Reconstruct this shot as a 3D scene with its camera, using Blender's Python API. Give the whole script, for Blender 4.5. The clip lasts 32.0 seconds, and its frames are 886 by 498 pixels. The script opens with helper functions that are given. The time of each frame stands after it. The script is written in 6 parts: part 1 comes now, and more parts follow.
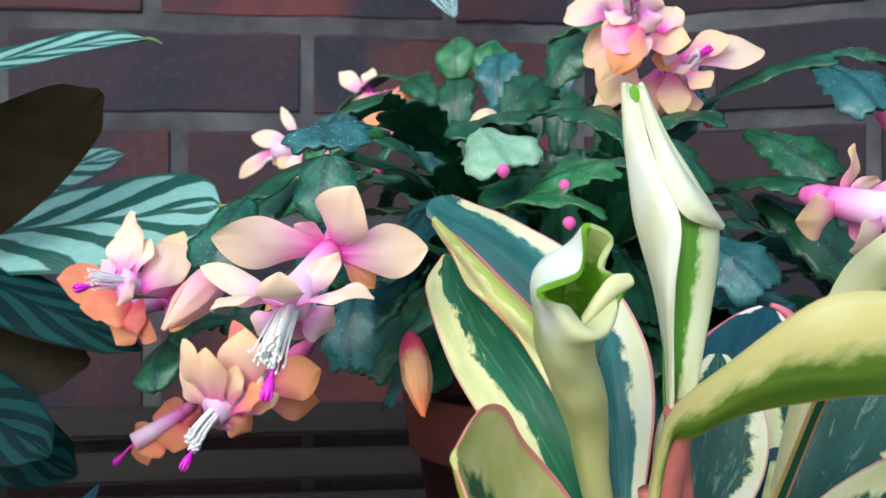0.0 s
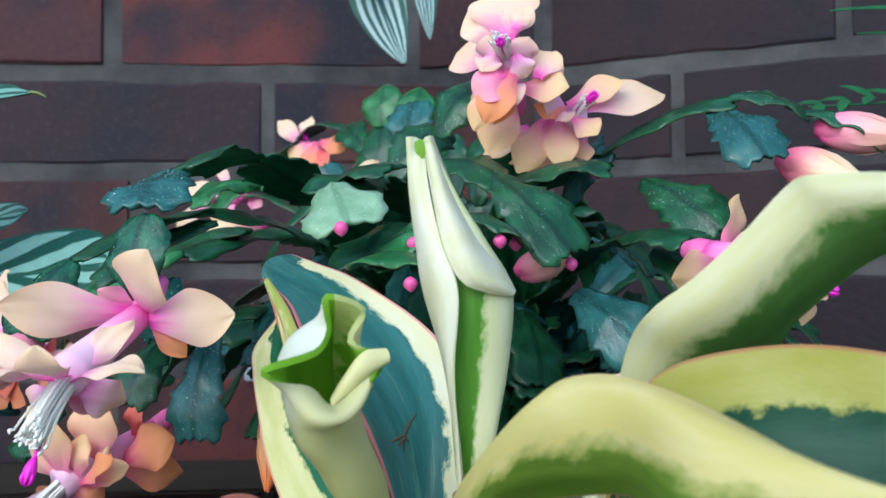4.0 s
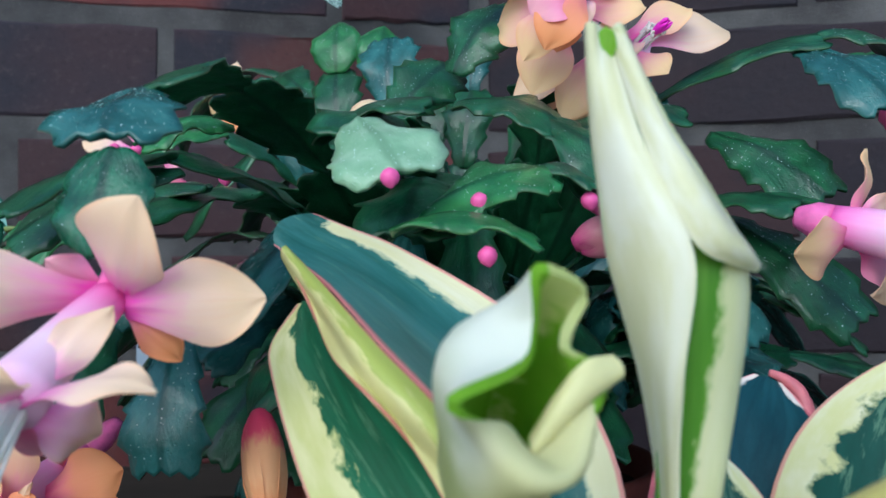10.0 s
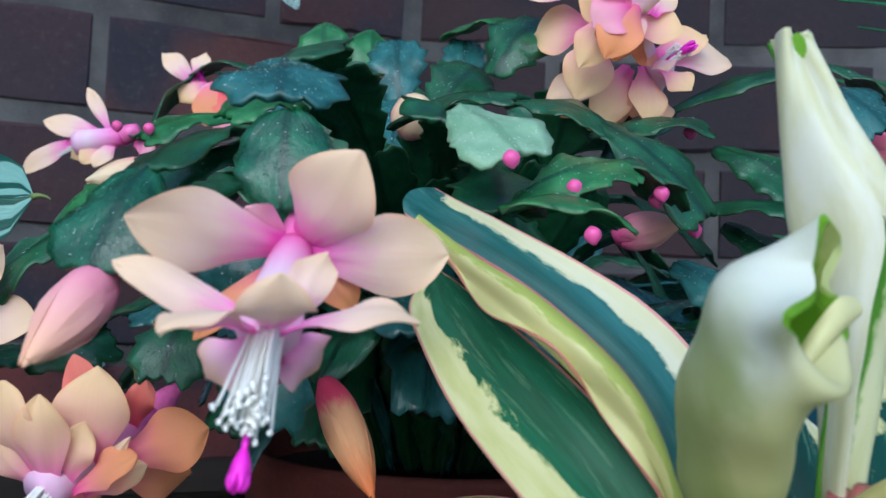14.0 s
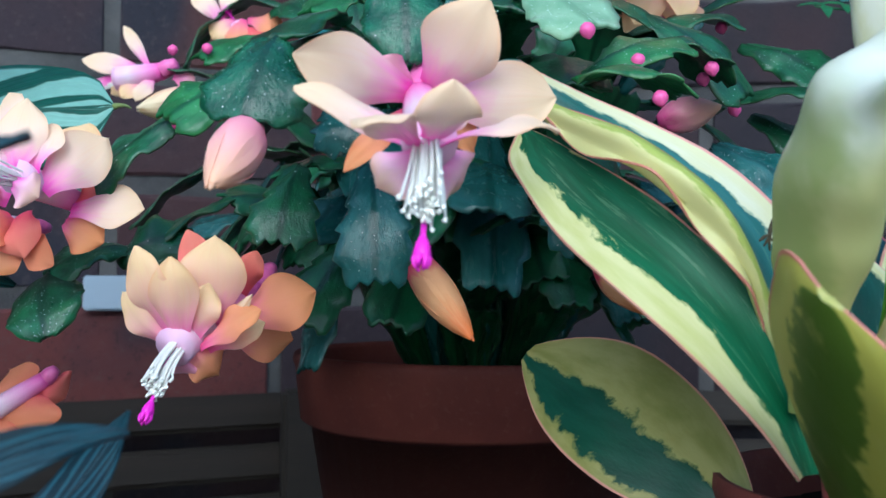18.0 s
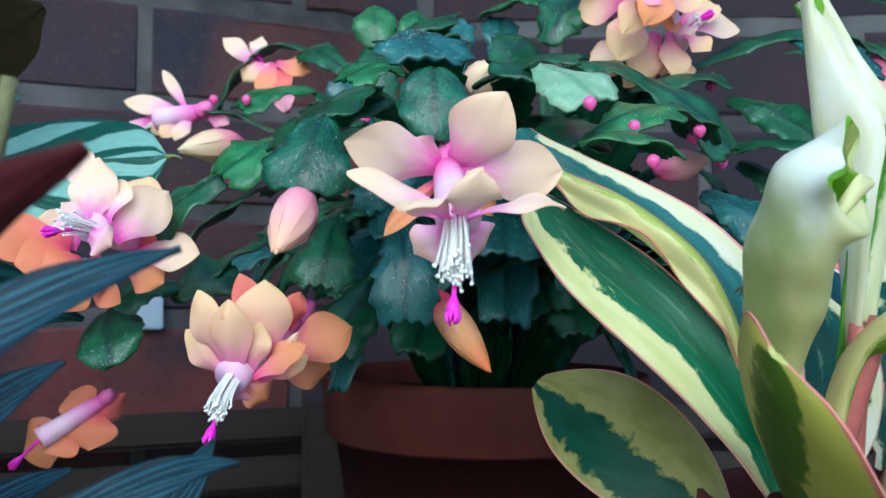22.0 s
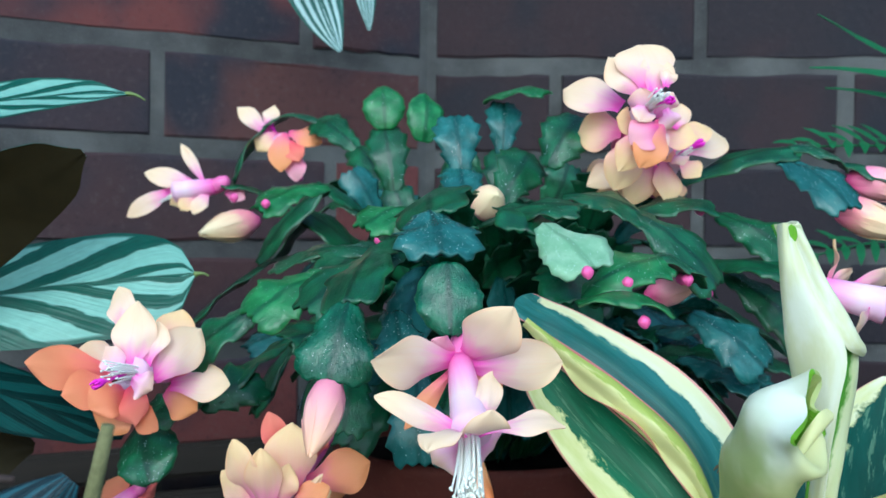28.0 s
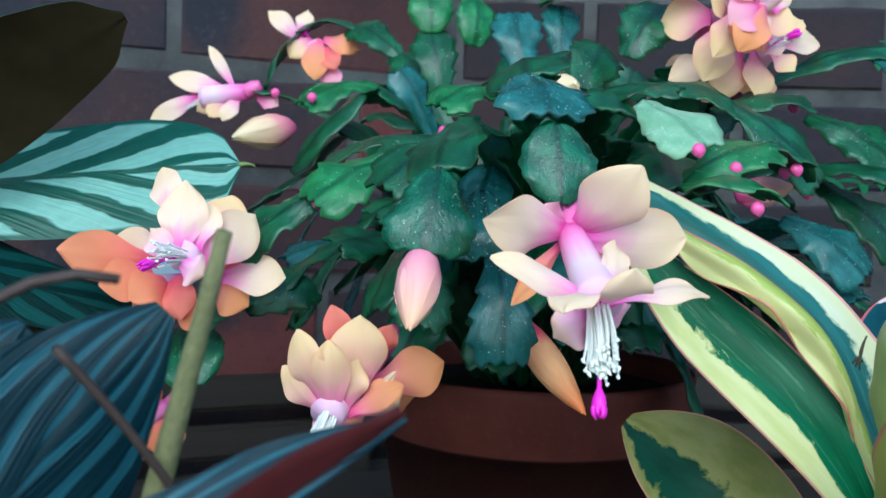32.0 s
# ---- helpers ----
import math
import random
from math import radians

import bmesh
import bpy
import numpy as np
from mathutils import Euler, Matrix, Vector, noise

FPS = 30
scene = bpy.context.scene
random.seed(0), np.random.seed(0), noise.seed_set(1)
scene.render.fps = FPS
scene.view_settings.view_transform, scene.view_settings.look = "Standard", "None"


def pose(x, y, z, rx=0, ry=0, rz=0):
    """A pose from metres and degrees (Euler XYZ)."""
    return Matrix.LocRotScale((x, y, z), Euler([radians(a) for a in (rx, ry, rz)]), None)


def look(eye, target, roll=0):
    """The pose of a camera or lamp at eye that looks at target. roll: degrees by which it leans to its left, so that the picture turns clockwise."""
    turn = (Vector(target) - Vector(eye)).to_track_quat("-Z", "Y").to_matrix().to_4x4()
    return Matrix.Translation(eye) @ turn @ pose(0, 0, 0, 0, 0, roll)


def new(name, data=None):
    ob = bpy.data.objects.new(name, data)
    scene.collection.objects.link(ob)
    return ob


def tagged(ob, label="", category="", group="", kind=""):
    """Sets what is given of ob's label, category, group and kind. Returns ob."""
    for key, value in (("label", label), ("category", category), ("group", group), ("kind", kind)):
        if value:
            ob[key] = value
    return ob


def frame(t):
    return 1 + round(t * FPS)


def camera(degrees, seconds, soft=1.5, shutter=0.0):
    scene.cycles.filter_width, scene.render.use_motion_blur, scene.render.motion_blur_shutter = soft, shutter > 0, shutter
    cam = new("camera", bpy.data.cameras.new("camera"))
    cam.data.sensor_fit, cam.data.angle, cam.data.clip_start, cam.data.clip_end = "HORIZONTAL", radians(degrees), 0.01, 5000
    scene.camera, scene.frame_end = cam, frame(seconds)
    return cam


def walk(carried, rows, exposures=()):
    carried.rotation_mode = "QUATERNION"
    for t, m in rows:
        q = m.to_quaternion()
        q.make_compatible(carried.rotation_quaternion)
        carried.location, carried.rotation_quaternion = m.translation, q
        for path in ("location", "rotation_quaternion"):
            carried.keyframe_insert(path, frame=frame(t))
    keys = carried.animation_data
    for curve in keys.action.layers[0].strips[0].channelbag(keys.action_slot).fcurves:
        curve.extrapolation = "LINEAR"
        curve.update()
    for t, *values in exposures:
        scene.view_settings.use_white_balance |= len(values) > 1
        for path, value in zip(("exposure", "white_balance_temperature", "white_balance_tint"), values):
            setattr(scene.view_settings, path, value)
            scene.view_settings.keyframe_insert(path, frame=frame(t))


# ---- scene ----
cam = camera(49.1, 32.0)
cam.data.dof.use_dof, cam.data.dof.focus_distance, cam.data.dof.aperture_fstop = True, 0.27, 30.0
METRES, EYE, TILT, LEAN, TURN = 0.64, 0.18, 0.0, 0.0, 0.0
ROWS = [
    (0.0, 0.0, 0.0, 0.0, 0.0, 0.0, -0.0),
    (0.5, 0.0244, 0.014, 0.0043, 0.7, 0.06, -0.02),
    (1.0, 0.0474, 0.0192, 0.0104, 1.57, -0.02, 0.18),
    (1.5, 0.0724, 0.0267, 0.0134, 2.19, 0.32, 0.39),
    (2.0, 0.0972, 0.0314, 0.0165, 3.12, 0.2, 0.61),
    (2.5, 0.1166, 0.039, 0.0149, 3.05, 0.67, 0.72),
    (4.5, 0.0627, 0.031, 0.002, 2.53, 2.67, 0.26),
    (5.0, 0.0199, 0.0345, -0.0091, 3.03, 2.62, 0.19),
    (5.5, 0.0076, 0.0379, -0.0101, 3.75, 2.56, -0.0),
    (6.0, 0.0039, 0.0532, 0.0003, 3.6, 1.12, -0.19),
    (6.5, 0.0001, 0.0612, 0.013, 3.83, 0.96, -0.65),
    (7.0, 0.0108, 0.0749, 0.0182, 5.21, 0.97, -0.82),
    (7.5, 0.0211, 0.0943, 0.0204, 4.67, 1.11, -0.27),
    (8.0, 0.0228, 0.1134, 0.019, 1.95, 1.25, 0.26),
    (8.5, 0.0198, 0.1245, 0.0173, 0.07, 1.26, 0.36),
    (9.0, 0.0221, 0.1343, 0.0137, -1.31, 1.74, 0.09),
    (9.5, 0.0204, 0.1466, 0.0129, -3.68, 1.84, -0.11),
    (10.0, 0.0126, 0.1543, 0.0066, -6.15, 1.49, -0.04),
    (10.5, 0.0048, 0.1573, 0.0096, -8.37, 0.83, -0.26),
    (11.0, -0.0057, 0.1595, 0.0057, -10.18, 0.79, -0.75),
    (11.5, -0.0159, 0.1628, 0.009, -12.51, 0.53, -0.86),
    (12.0, -0.0193, 0.1713, 0.0071, -14.94, 2.16, -1.19),
    (12.5, -0.0345, 0.1702, 0.0038, -15.83, 2.99, -1.92),
    (13.0, -0.0573, 0.1629, 0.0009, -15.96, 2.84, -2.09),
    (13.5, -0.07, 0.1581, -0.0022, -15.78, 3.13, -2.15),
    (14.0, -0.0844, 0.1447, -0.0131, -15.92, 3.04, -2.51),
    (14.5, -0.0941, 0.1347, -0.0137, -15.85, 2.87, -2.51),
    (16.5, -0.1244, 0.13, -0.0315, -16.71, 2.86, -0.5),
    (17.0, -0.127, 0.1274, -0.0518, -17.26, 2.56, -0.81),
    (17.5, -0.1313, 0.1279, -0.0628, -17.73, 2.5, -0.78),
    (18.0, -0.1391, 0.1222, -0.0603, -17.8, 1.83, -0.3),
    (18.5, -0.1418, 0.1184, -0.0549, -17.55, 1.02, -0.06),
    (19.0, -0.147, 0.1128, -0.0545, -17.6, 1.09, 0.11),
    (19.5, -0.1488, 0.1091, -0.0513, -17.62, 1.08, 0.33),
    (20.0, -0.1506, 0.1049, -0.0501, -17.69, 1.51, 0.25),
    (20.5, -0.1549, 0.0984, -0.0477, -17.75, 1.41, 0.17),
    (21.0, -0.1586, 0.0866, -0.0442, -17.67, 1.85, 0.02),
    (21.5, -0.1617, 0.0773, -0.0449, -17.59, 2.21, -0.03),
    (22.0, -0.1635, 0.0688, -0.0457, -17.44, 2.25, -0.35),
    (22.5, -0.1715, 0.0587, -0.0429, -17.95, 2.2, -1.08),
    (23.0, -0.1782, 0.0387, -0.0351, -17.83, 1.81, -1.49),
    (23.5, -0.1858, 0.0172, -0.0223, -17.54, 1.74, -2.12),
    (24.0, -0.1899, -0.0068, -0.0004, -16.95, 1.4, -2.07),
    (24.5, -0.1892, -0.0334, 0.0199, -15.93, 0.66, -1.41),
    (25.0, -0.1872, -0.0466, 0.0319, -15.07, 0.75, -1.37),
    (25.5, -0.183, -0.0497, 0.0481, -14.56, 0.04, -1.47),
    (27.5, -0.1759, 0.0133, 0.0615, -15.99, -1.5, -0.67),
    (28.0, -0.1861, 0.0267, 0.0554, -17.74, -0.88, -0.75),
    (28.5, -0.2032, 0.0384, 0.0364, -18.73, -0.82, -0.88),
    (29.0, -0.2046, 0.048, 0.0202, -18.46, -1.53, -1.2),
    (29.5, -0.2075, 0.0598, 0.0086, -18.51, -2.2, -1.81),
    (30.0, -0.2032, 0.069, 0.0112, -18.25, -2.62, -1.96),
    (30.5, -0.2066, 0.0729, 0.0102, -18.55, -2.52, -1.99),
    (31.0, -0.2097, 0.0743, 0.0125, -18.57, -2.85, -2.05),
    (31.5, -0.2126, 0.0785, 0.0127, -18.58, -2.92, -2.04),
    (32.0, -0.2149, 0.0899, 0.0087, -18.59, -2.51, -1.94),
]
walk(cam, [(t, pose(0, 0, EYE, TILT, LEAN, TURN) @ pose(METRES * x, METRES * y, METRES * z, 90 + pitch, roll, yaw)) for t, x, y, z, yaw, pitch, roll in ROWS], [(0.0, -0.68, 5350, 4), (2.5, -0.80, 5150, 2), (5.0, -0.88, 5250, 1), (8.0, -0.91, 5300, 1), (11.0, -1.08, 5000, 1), (14.0, -1.12, 4950, 3), (17.0, -0.84, 4900, -1), (22.0, -0.82, 4850, -4), (24.0, -0.80, 4900, -8), (32.0, -0.82, 4750, -10)])

# ---- light ----
world = bpy.data.worlds.new("overcast_sky")
scene.world = world
world.use_nodes = True
wn = world.node_tree
sky = wn.nodes.new("ShaderNodeTexSky")
sky.sky_type = "NISHITA"
sky.sun_disc = False
sky.sun_elevation = radians(38)
sky.sun_rotation = radians(206)
sky.air_density, sky.dust_density = 1.0, 3.0
wn.links.new(sky.outputs[0], wn.nodes["Background"].inputs[0])
wn.nodes["Background"].inputs[1].default_value = 0.46
sun_data = bpy.data.lights.new("sun", "SUN")
sun_data.energy, sun_data.angle, sun_data.color = 1.15, radians(60), (1.0, 0.985, 0.95)
sun = new("sun", sun_data)
sun.matrix_world = look((-0.75, -2.0, 2.1), (0.0, 0.3, 0.2))

# ---- materials ----


class G:
    """A small writer of node materials."""

    def __init__(self, name):
        self.m = bpy.data.materials.new(name)
        self.m.use_nodes = True
        self.t = self.m.node_tree
        self.b = self.t.nodes["Principled BSDF"]

    def put(self, socket, value):
        if isinstance(value, bpy.types.NodeSocket):
            self.t.links.new(value, socket)
        else:
            socket.default_value = value

    def math(self, op, a, b=0.0, c=0.0):
        n = self.t.nodes.new("ShaderNodeMath")
        n.operation = op
        for s, v in zip(n.inputs, (a, b, c)):
            self.put(s, v)
        return n.outputs[0]

    def uv(self):
        n = self.t.nodes.new("ShaderNodeTexCoord")
        x = self.t.nodes.new("ShaderNodeSeparateXYZ")
        self.t.links.new(n.outputs["UV"], x.inputs[0])
        return x.outputs[0], x.outputs[1]

    def pos(self):
        return self.t.nodes.new("ShaderNodeTexCoord").outputs["Object"]

    def vec(self, x, y, z=0.0):
        n = self.t.nodes.new("ShaderNodeCombineXYZ")
        for s, v in zip(n.inputs, (x, y, z)):
            self.put(s, v)
        return n.outputs[0]

    def noise(self, vector, scale, detail=3.0, rough=0.55):
        n = self.t.nodes.new("ShaderNodeTexNoise")
        self.t.links.new(vector, n.inputs["Vector"])
        n.inputs["Scale"].default_value, n.inputs["Detail"].default_value, n.inputs["Roughness"].default_value = scale, detail, rough
        return n.outputs["Fac"]

    def voronoi(self, vector, scale):
        n = self.t.nodes.new("ShaderNodeTexVoronoi")
        self.t.links.new(vector, n.inputs["Vector"])
        n.inputs["Scale"].default_value = scale
        return n.outputs["Distance"]

    def step(self, x, lo, hi):
        n = self.t.nodes.new("ShaderNodeMapRange")
        n.interpolation_type = "SMOOTHSTEP"
        self.put(n.inputs[0], x)
        n.inputs[1].default_value, n.inputs[2].default_value = lo, hi
        return n.outputs[0]

    def mix(self, f, a, b):
        n = self.t.nodes.new("ShaderNodeMix")
        n.data_type = "RGBA"
        self.put(n.inputs[0], f)
        for s, v in ((n.inputs[6], a), (n.inputs[7], b)):
            self.put(s, (*v, 1) if isinstance(v, tuple) else v)
        return n.outputs[2]

    def ramp(self, f, stops):
        n = self.t.nodes.new("ShaderNodeValToRGB")
        e = n.color_ramp.elements
        while len(e) < len(stops):
            e.new(0.5)
        for k, (p, c) in zip(e, stops):
            k.position, k.color = p, (*c, 1)
        self.put(n.inputs[0], f)
        return n.outputs[0]

    def rand(self):
        return self.t.nodes.new("ShaderNodeObjectInfo").outputs["Random"]

    def bump(self, h, strength, dist=0.001):
        n = self.t.nodes.new("ShaderNodeBump")
        n.inputs["Strength"].default_value, n.inputs["Distance"].default_value = strength, dist
        self.t.links.new(h, n.inputs["Height"])
        self.t.links.new(n.outputs[0], self.b.inputs["Normal"])
        self.t.links.new(n.outputs[0], self.b.inputs["Coat Normal"])

    def done(self, color, rough=0.5, spec=0.5, thin=0.0, thin_color=None, coat=0.0):
        self.put(self.b.inputs["Base Color"], (*color, 1) if isinstance(color, tuple) else color)
        self.put(self.b.inputs["Roughness"], rough)
        self.b.inputs["Specular IOR Level"].default_value = spec
        self.b.inputs["Coat Weight"].default_value = coat
        self.b.inputs["Coat Roughness"].default_value = 0.10
        if thin:
            tr = self.t.nodes.new("ShaderNodeBsdfTranslucent")
            self.put(tr.inputs[0], (*thin_color, 1) if isinstance(thin_color, tuple) else (thin_color if thin_color is not None else color))
            mx = self.t.nodes.new("ShaderNodeMixShader")
            mx.inputs[0].default_value = thin
            self.t.links.new(self.b.outputs[0], mx.inputs[1])
            self.t.links.new(tr.outputs[0], mx.inputs[2])
            self.t.links.new(mx.outputs[0], self.t.nodes["Material Output"].inputs[0])
        return self.m


def petal_material(name, base, throat, middle, tip, edge):
    g = G(name)
    u, v = g.uv()
    d = g.math("MULTIPLY", g.math("ABSOLUTE", g.math("SUBTRACT", u, 0.5)), 2.0)
    n = g.noise(g.vec(g.math("MULTIPLY", u, 3.0), g.math("MULTIPLY", v, 1.5), g.math("MULTIPLY", g.rand(), 40.0)), 2.0)
    q = g.math("ADD", v, g.math("MULTIPLY", g.math("SUBTRACT", n, 0.5), 0.35))
    c = g.ramp(q, [(0.04, base), (0.20, throat), (0.45, middle), (0.8, tip)])
    c = g.mix(g.math("MULTIPLY", g.math("MULTIPLY", g.step(d, 0.8, 1.0), g.step(v, 0.3, 0.8)), 0.4), c, edge)
    veins = g.noise(g.vec(g.math("MULTIPLY", u, 26.0), g.math("MULTIPLY", v, 1.6), g.rand()), 1.0, 2.0)
    c = g.mix(g.math("MULTIPLY", g.step(veins, 0.5, 0.75), 0.16), c, edge)
    g.bump(veins, 0.12, 0.0006)
    return g.done(c, 0.50, 0.20, 0.38, g.mix(0.5, c, (1.0, 0.97, 0.91)))


PETAL_CREAM = petal_material("petal_cream", (0.93, 0.10, 0.62), (0.96, 0.40, 0.66), (0.97, 0.73, 0.60), (0.97, 0.74, 0.50), (0.95, 0.55, 0.28))
PETAL_PEACH = petal_material("petal_peach", (0.93, 0.13, 0.50), (0.95, 0.34, 0.52), (0.96, 0.60, 0.46), (0.96, 0.70, 0.38), (0.92, 0.46, 0.18))
PETAL_ORANGE = petal_material("petal_orange", (0.93, 0.13, 0.40), (0.93, 0.30, 0.34), (0.90, 0.38, 0.21), (0.90, 0.40, 0.16), (0.86, 0.28, 0.09))
# orange petal made darker and redder, shade put into its colour
PETAL_ORANGE_SHADED = petal_material("petal_orange_shaded", (0.86, 0.10, 0.24), (0.84, 0.20, 0.18), (0.85, 0.28, 0.15), (0.87, 0.34, 0.17), (0.80, 0.22, 0.09))
PETAL_PINK = petal_material("petal_pink", (0.88, 0.10, 0.42), (0.90, 0.22, 0.48), (0.92, 0.36, 0.55), (0.92, 0.48, 0.55), (0.90, 0.30, 0.45))
PETAL_LILAC = petal_material("petal_lilac", (0.92, 0.18, 0.66), (0.95, 0.40, 0.74), (0.96, 0.60, 0.74), (0.97, 0.68, 0.54), (0.95, 0.56, 0.36))
PETAL_CORAL = petal_material("petal_coral", (0.85, 0.08, 0.20), (0.88, 0.14, 0.18), (0.88, 0.20, 0.18), (0.90, 0.28, 0.20), (0.86, 0.14, 0.14))


def tube_material():
    g = G("floral_tube")
    u, v = g.uv()
    n = g.noise(g.vec(g.math("MULTIPLY", u, 8.0), v), 3.0)
    c = g.ramp(g.math("ADD", v, g.math("MULTIPLY", g.math("SUBTRACT", n, 0.5), 0.2)), [(0.0, (0.92, 0.14, 0.52)), (0.3, (0.96, 0.40, 0.72)), (0.65, (0.97, 0.74, 0.84)), (1.0, (0.96, 0.60, 0.80))])
    return g.done(c, 0.4, 0.4, 0.25)


def simple(name, color, rough=0.5, spec=0.5, scale=400.0, spread=0.25, thin=0.0, bump=0.2):
    g = G(name)
    n = g.noise(g.pos(), scale)
    dark = tuple(v * (1 - spread) for v in color)
    light = tuple(min(1.0, v * (1 + spread)) for v in color)
    c = g.mix(n, dark, light)
    g.bump(n, bump, 0.0005)
    return g.done(c, rough, spec, thin)


TUBE = tube_material()
STAMEN = simple("stamen_white", (0.99, 0.97, 0.92), 0.6, 0.2, 900, 0.02, 0.40)
ANTHER = simple("anther_cream", (0.94, 0.91, 0.80), 0.8, 0.2, 900, 0.15)
STIGMA = simple("stigma_magenta", (0.78, 0.02, 0.55), 0.4, 0.4, 700, 0.15)
BUD_PINK = simple("bud_pink", (0.88, 0.12, 0.38), 0.4, 0.5, 500, 0.2, 0.15)
OVARY = simple("ovary_pink", (0.80, 0.16, 0.42), 0.4, 0.5, 500, 0.25, 0.1)


def bud_material(name, stops):
    g = G(name)
    u, v = g.uv()
    n = g.noise(g.vec(g.math("MULTIPLY", u, 6.0), g.math("MULTIPLY", v, 3.0)), 2.0)
    c = g.ramp(g.math("ADD", v, g.math("MULTIPLY", g.math("SUBTRACT", n, 0.5), 0.3)), stops)
    return g.done(c, 0.35, 0.45, 0.15)


BUD_ORANGE = bud_material("bud_orange", [(0.0, (0.76, 0.03, 0.11)), (0.30, (0.84, 0.08, 0.15)), (0.44, (0.95, 0.48, 0.22)), (0.7, (0.95, 0.50, 0.22)), (1.0, (0.85, 0.21, 0.04))])
BUD_ROSE = bud_material("bud_rose", [(0.0, (0.90, 0.10, 0.36)), (0.3, (0.94, 0.34, 0.44)), (0.6, (0.94, 0.48, 0.44)), (1.0, (0.93, 0.54, 0.32))])
BUD_CREAM = bud_material("bud_cream", [(0.0, (0.92, 0.12, 0.36)), (0.32, (0.94, 0.32, 0.36)), (0.58, (0.95, 0.64, 0.40)), (1.0, (0.92, 0.74, 0.44))])


def cactus_material(name, deep, mid, rough):
    g = G(name)
    u, v = g.uv()
    d = g.math("MULTIPLY", g.math("ABSOLUTE", g.math("SUBTRACT", u, 0.5)), 2.0)
    r = g.rand()
    big = g.noise(g.vec(g.math("MULTIPLY", u, 1.6), g.math("MULTIPLY", v, 2.2), g.math("MULTIPLY", r, 50.0)), 2.0)
    c = g.mix(g.step(big, 0.3, 0.75), deep, mid)
    c = g.mix(g.math("MULTIPLY", g.step(r, 0.2, 1.0), 0.35), c, tuple(x * 0.55 for x in mid))
    rib = g.step(d, 0.03, 0.17)
    c = g.mix(rib, tuple(x * 0.8 for x in deep), c)
    c = g.mix(g.math("MULTIPLY", g.step(d, 0.95, 1.0), 0.25), c, (0.10, 0.09, 0.04))
    drops = g.step(g.voronoi(g.vec(g.math("MULTIPLY", u, 1.0), g.math("MULTIPLY", v, 1.6), g.math("MULTIPLY", r, 9.0)), 13.0), 0.22, 0.10)
    fine = g.noise(g.vec(u, v, r), 30.0, 4.0)
    quilt = g.noise(g.vec(g.math("MULTIPLY", d, 2.2), g.math("SUBTRACT", g.math("MULTIPLY", v, 3.4), g.math("MULTIPLY", d, 1.3)), g.math("MULTIPLY", r, 31.0)), 1.6, 2.0)
    speck = g.step(g.voronoi(g.vec(u, g.math("MULTIPLY", v, 1.5), g.math("MULTIPLY", r, 5.0)), 46.0), 0.30, 0.12)
    sheen = g.noise(g.vec(g.math("MULTIPLY", u, 4.0), g.math("MULTIPLY", v, 4.0), r), 3.0)
    h = g.math("ADD", g.math("MULTIPLY", fine, 0.30), g.math("MULTIPLY", drops, 0.30))
    h = g.math("ADD", h, g.math("MULTIPLY", speck, 0.22))
    g.bump(g.math("ADD", h, g.math("MULTIPLY", quilt, 0.75)), 0.5, 0.0009)
    return g.done(c, g.math("ADD", rough, g.math("MULTIPLY", sheen, 0.25)), 0.28, 0.06, tuple(min(1.0, x * 2.5) for x in mid), 0.38)


CACTUS = cactus_material("cactus_green", (0.009, 0.046, 0.018), (0.030, 0.135, 0.050), 0.20)
# the same green stem with reflected sky painted in as a bluish tone
CACTUS_SKY = cactus_material("cactus_sky_sheen", (0.016, 0.074, 0.064), (0.050, 0.170, 0.155), 0.12)
CACTUS_TEAL = cactus_material("cactus_teal", (0.010, 0.056, 0.028), (0.032, 0.150, 0.072), 0.14)
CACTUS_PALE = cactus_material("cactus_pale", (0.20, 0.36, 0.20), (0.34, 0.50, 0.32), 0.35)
CACTUS_FRESH = cactus_material("cactus_fresh", (0.018, 0.100, 0.026), (0.058, 0.235, 0.066), 0.20)
WOODY = simple("woody_stem", (0.07, 0.055, 0.03), 0.8, 0.2, 300, 0.4)


def peperomia_under(name, pale, green, hi, bias=0.0, thin=0.4):
    g = G(name)
    u, v = g.uv()
    r = g.math("MULTIPLY", g.rand(), 30.0)
    d = g.math("MULTIPLY", g.math("ABSOLUTE", g.math("SUBTRACT", u, 0.5)), 2.0)
    jag = g.noise(g.vec(g.math("MULTIPLY", u, 2.5), g.math("MULTIPLY", v, 4.0), r), 2.2, 4.0, 0.6)
    e = g.math("ADD", g.math("ABSOLUTE", g.math("ADD", g.math("MULTIPLY", g.math("SUBTRACT", u, 0.5), 2.0), bias)), g.math("MULTIPLY", g.math("SUBTRACT", jag, 0.5), 0.9))
    c = g.mix(g.step(e, 0.36, 0.46), green, pale)
    c = g.mix(g.math("MULTIPLY", g.step(jag, 0.55, 0.8), 0.6), c, hi)
    c = g.mix(g.math("MULTIPLY", g.step(d, 0.92, 0.96), 0.85), c, (0.62, 0.18, 0.16))
    g.bump(g.noise(g.vec(u, v, r), 40.0, 3.0), 0.12, 0.0008)
    return g.done(c, 0.38, 0.4, thin, c)


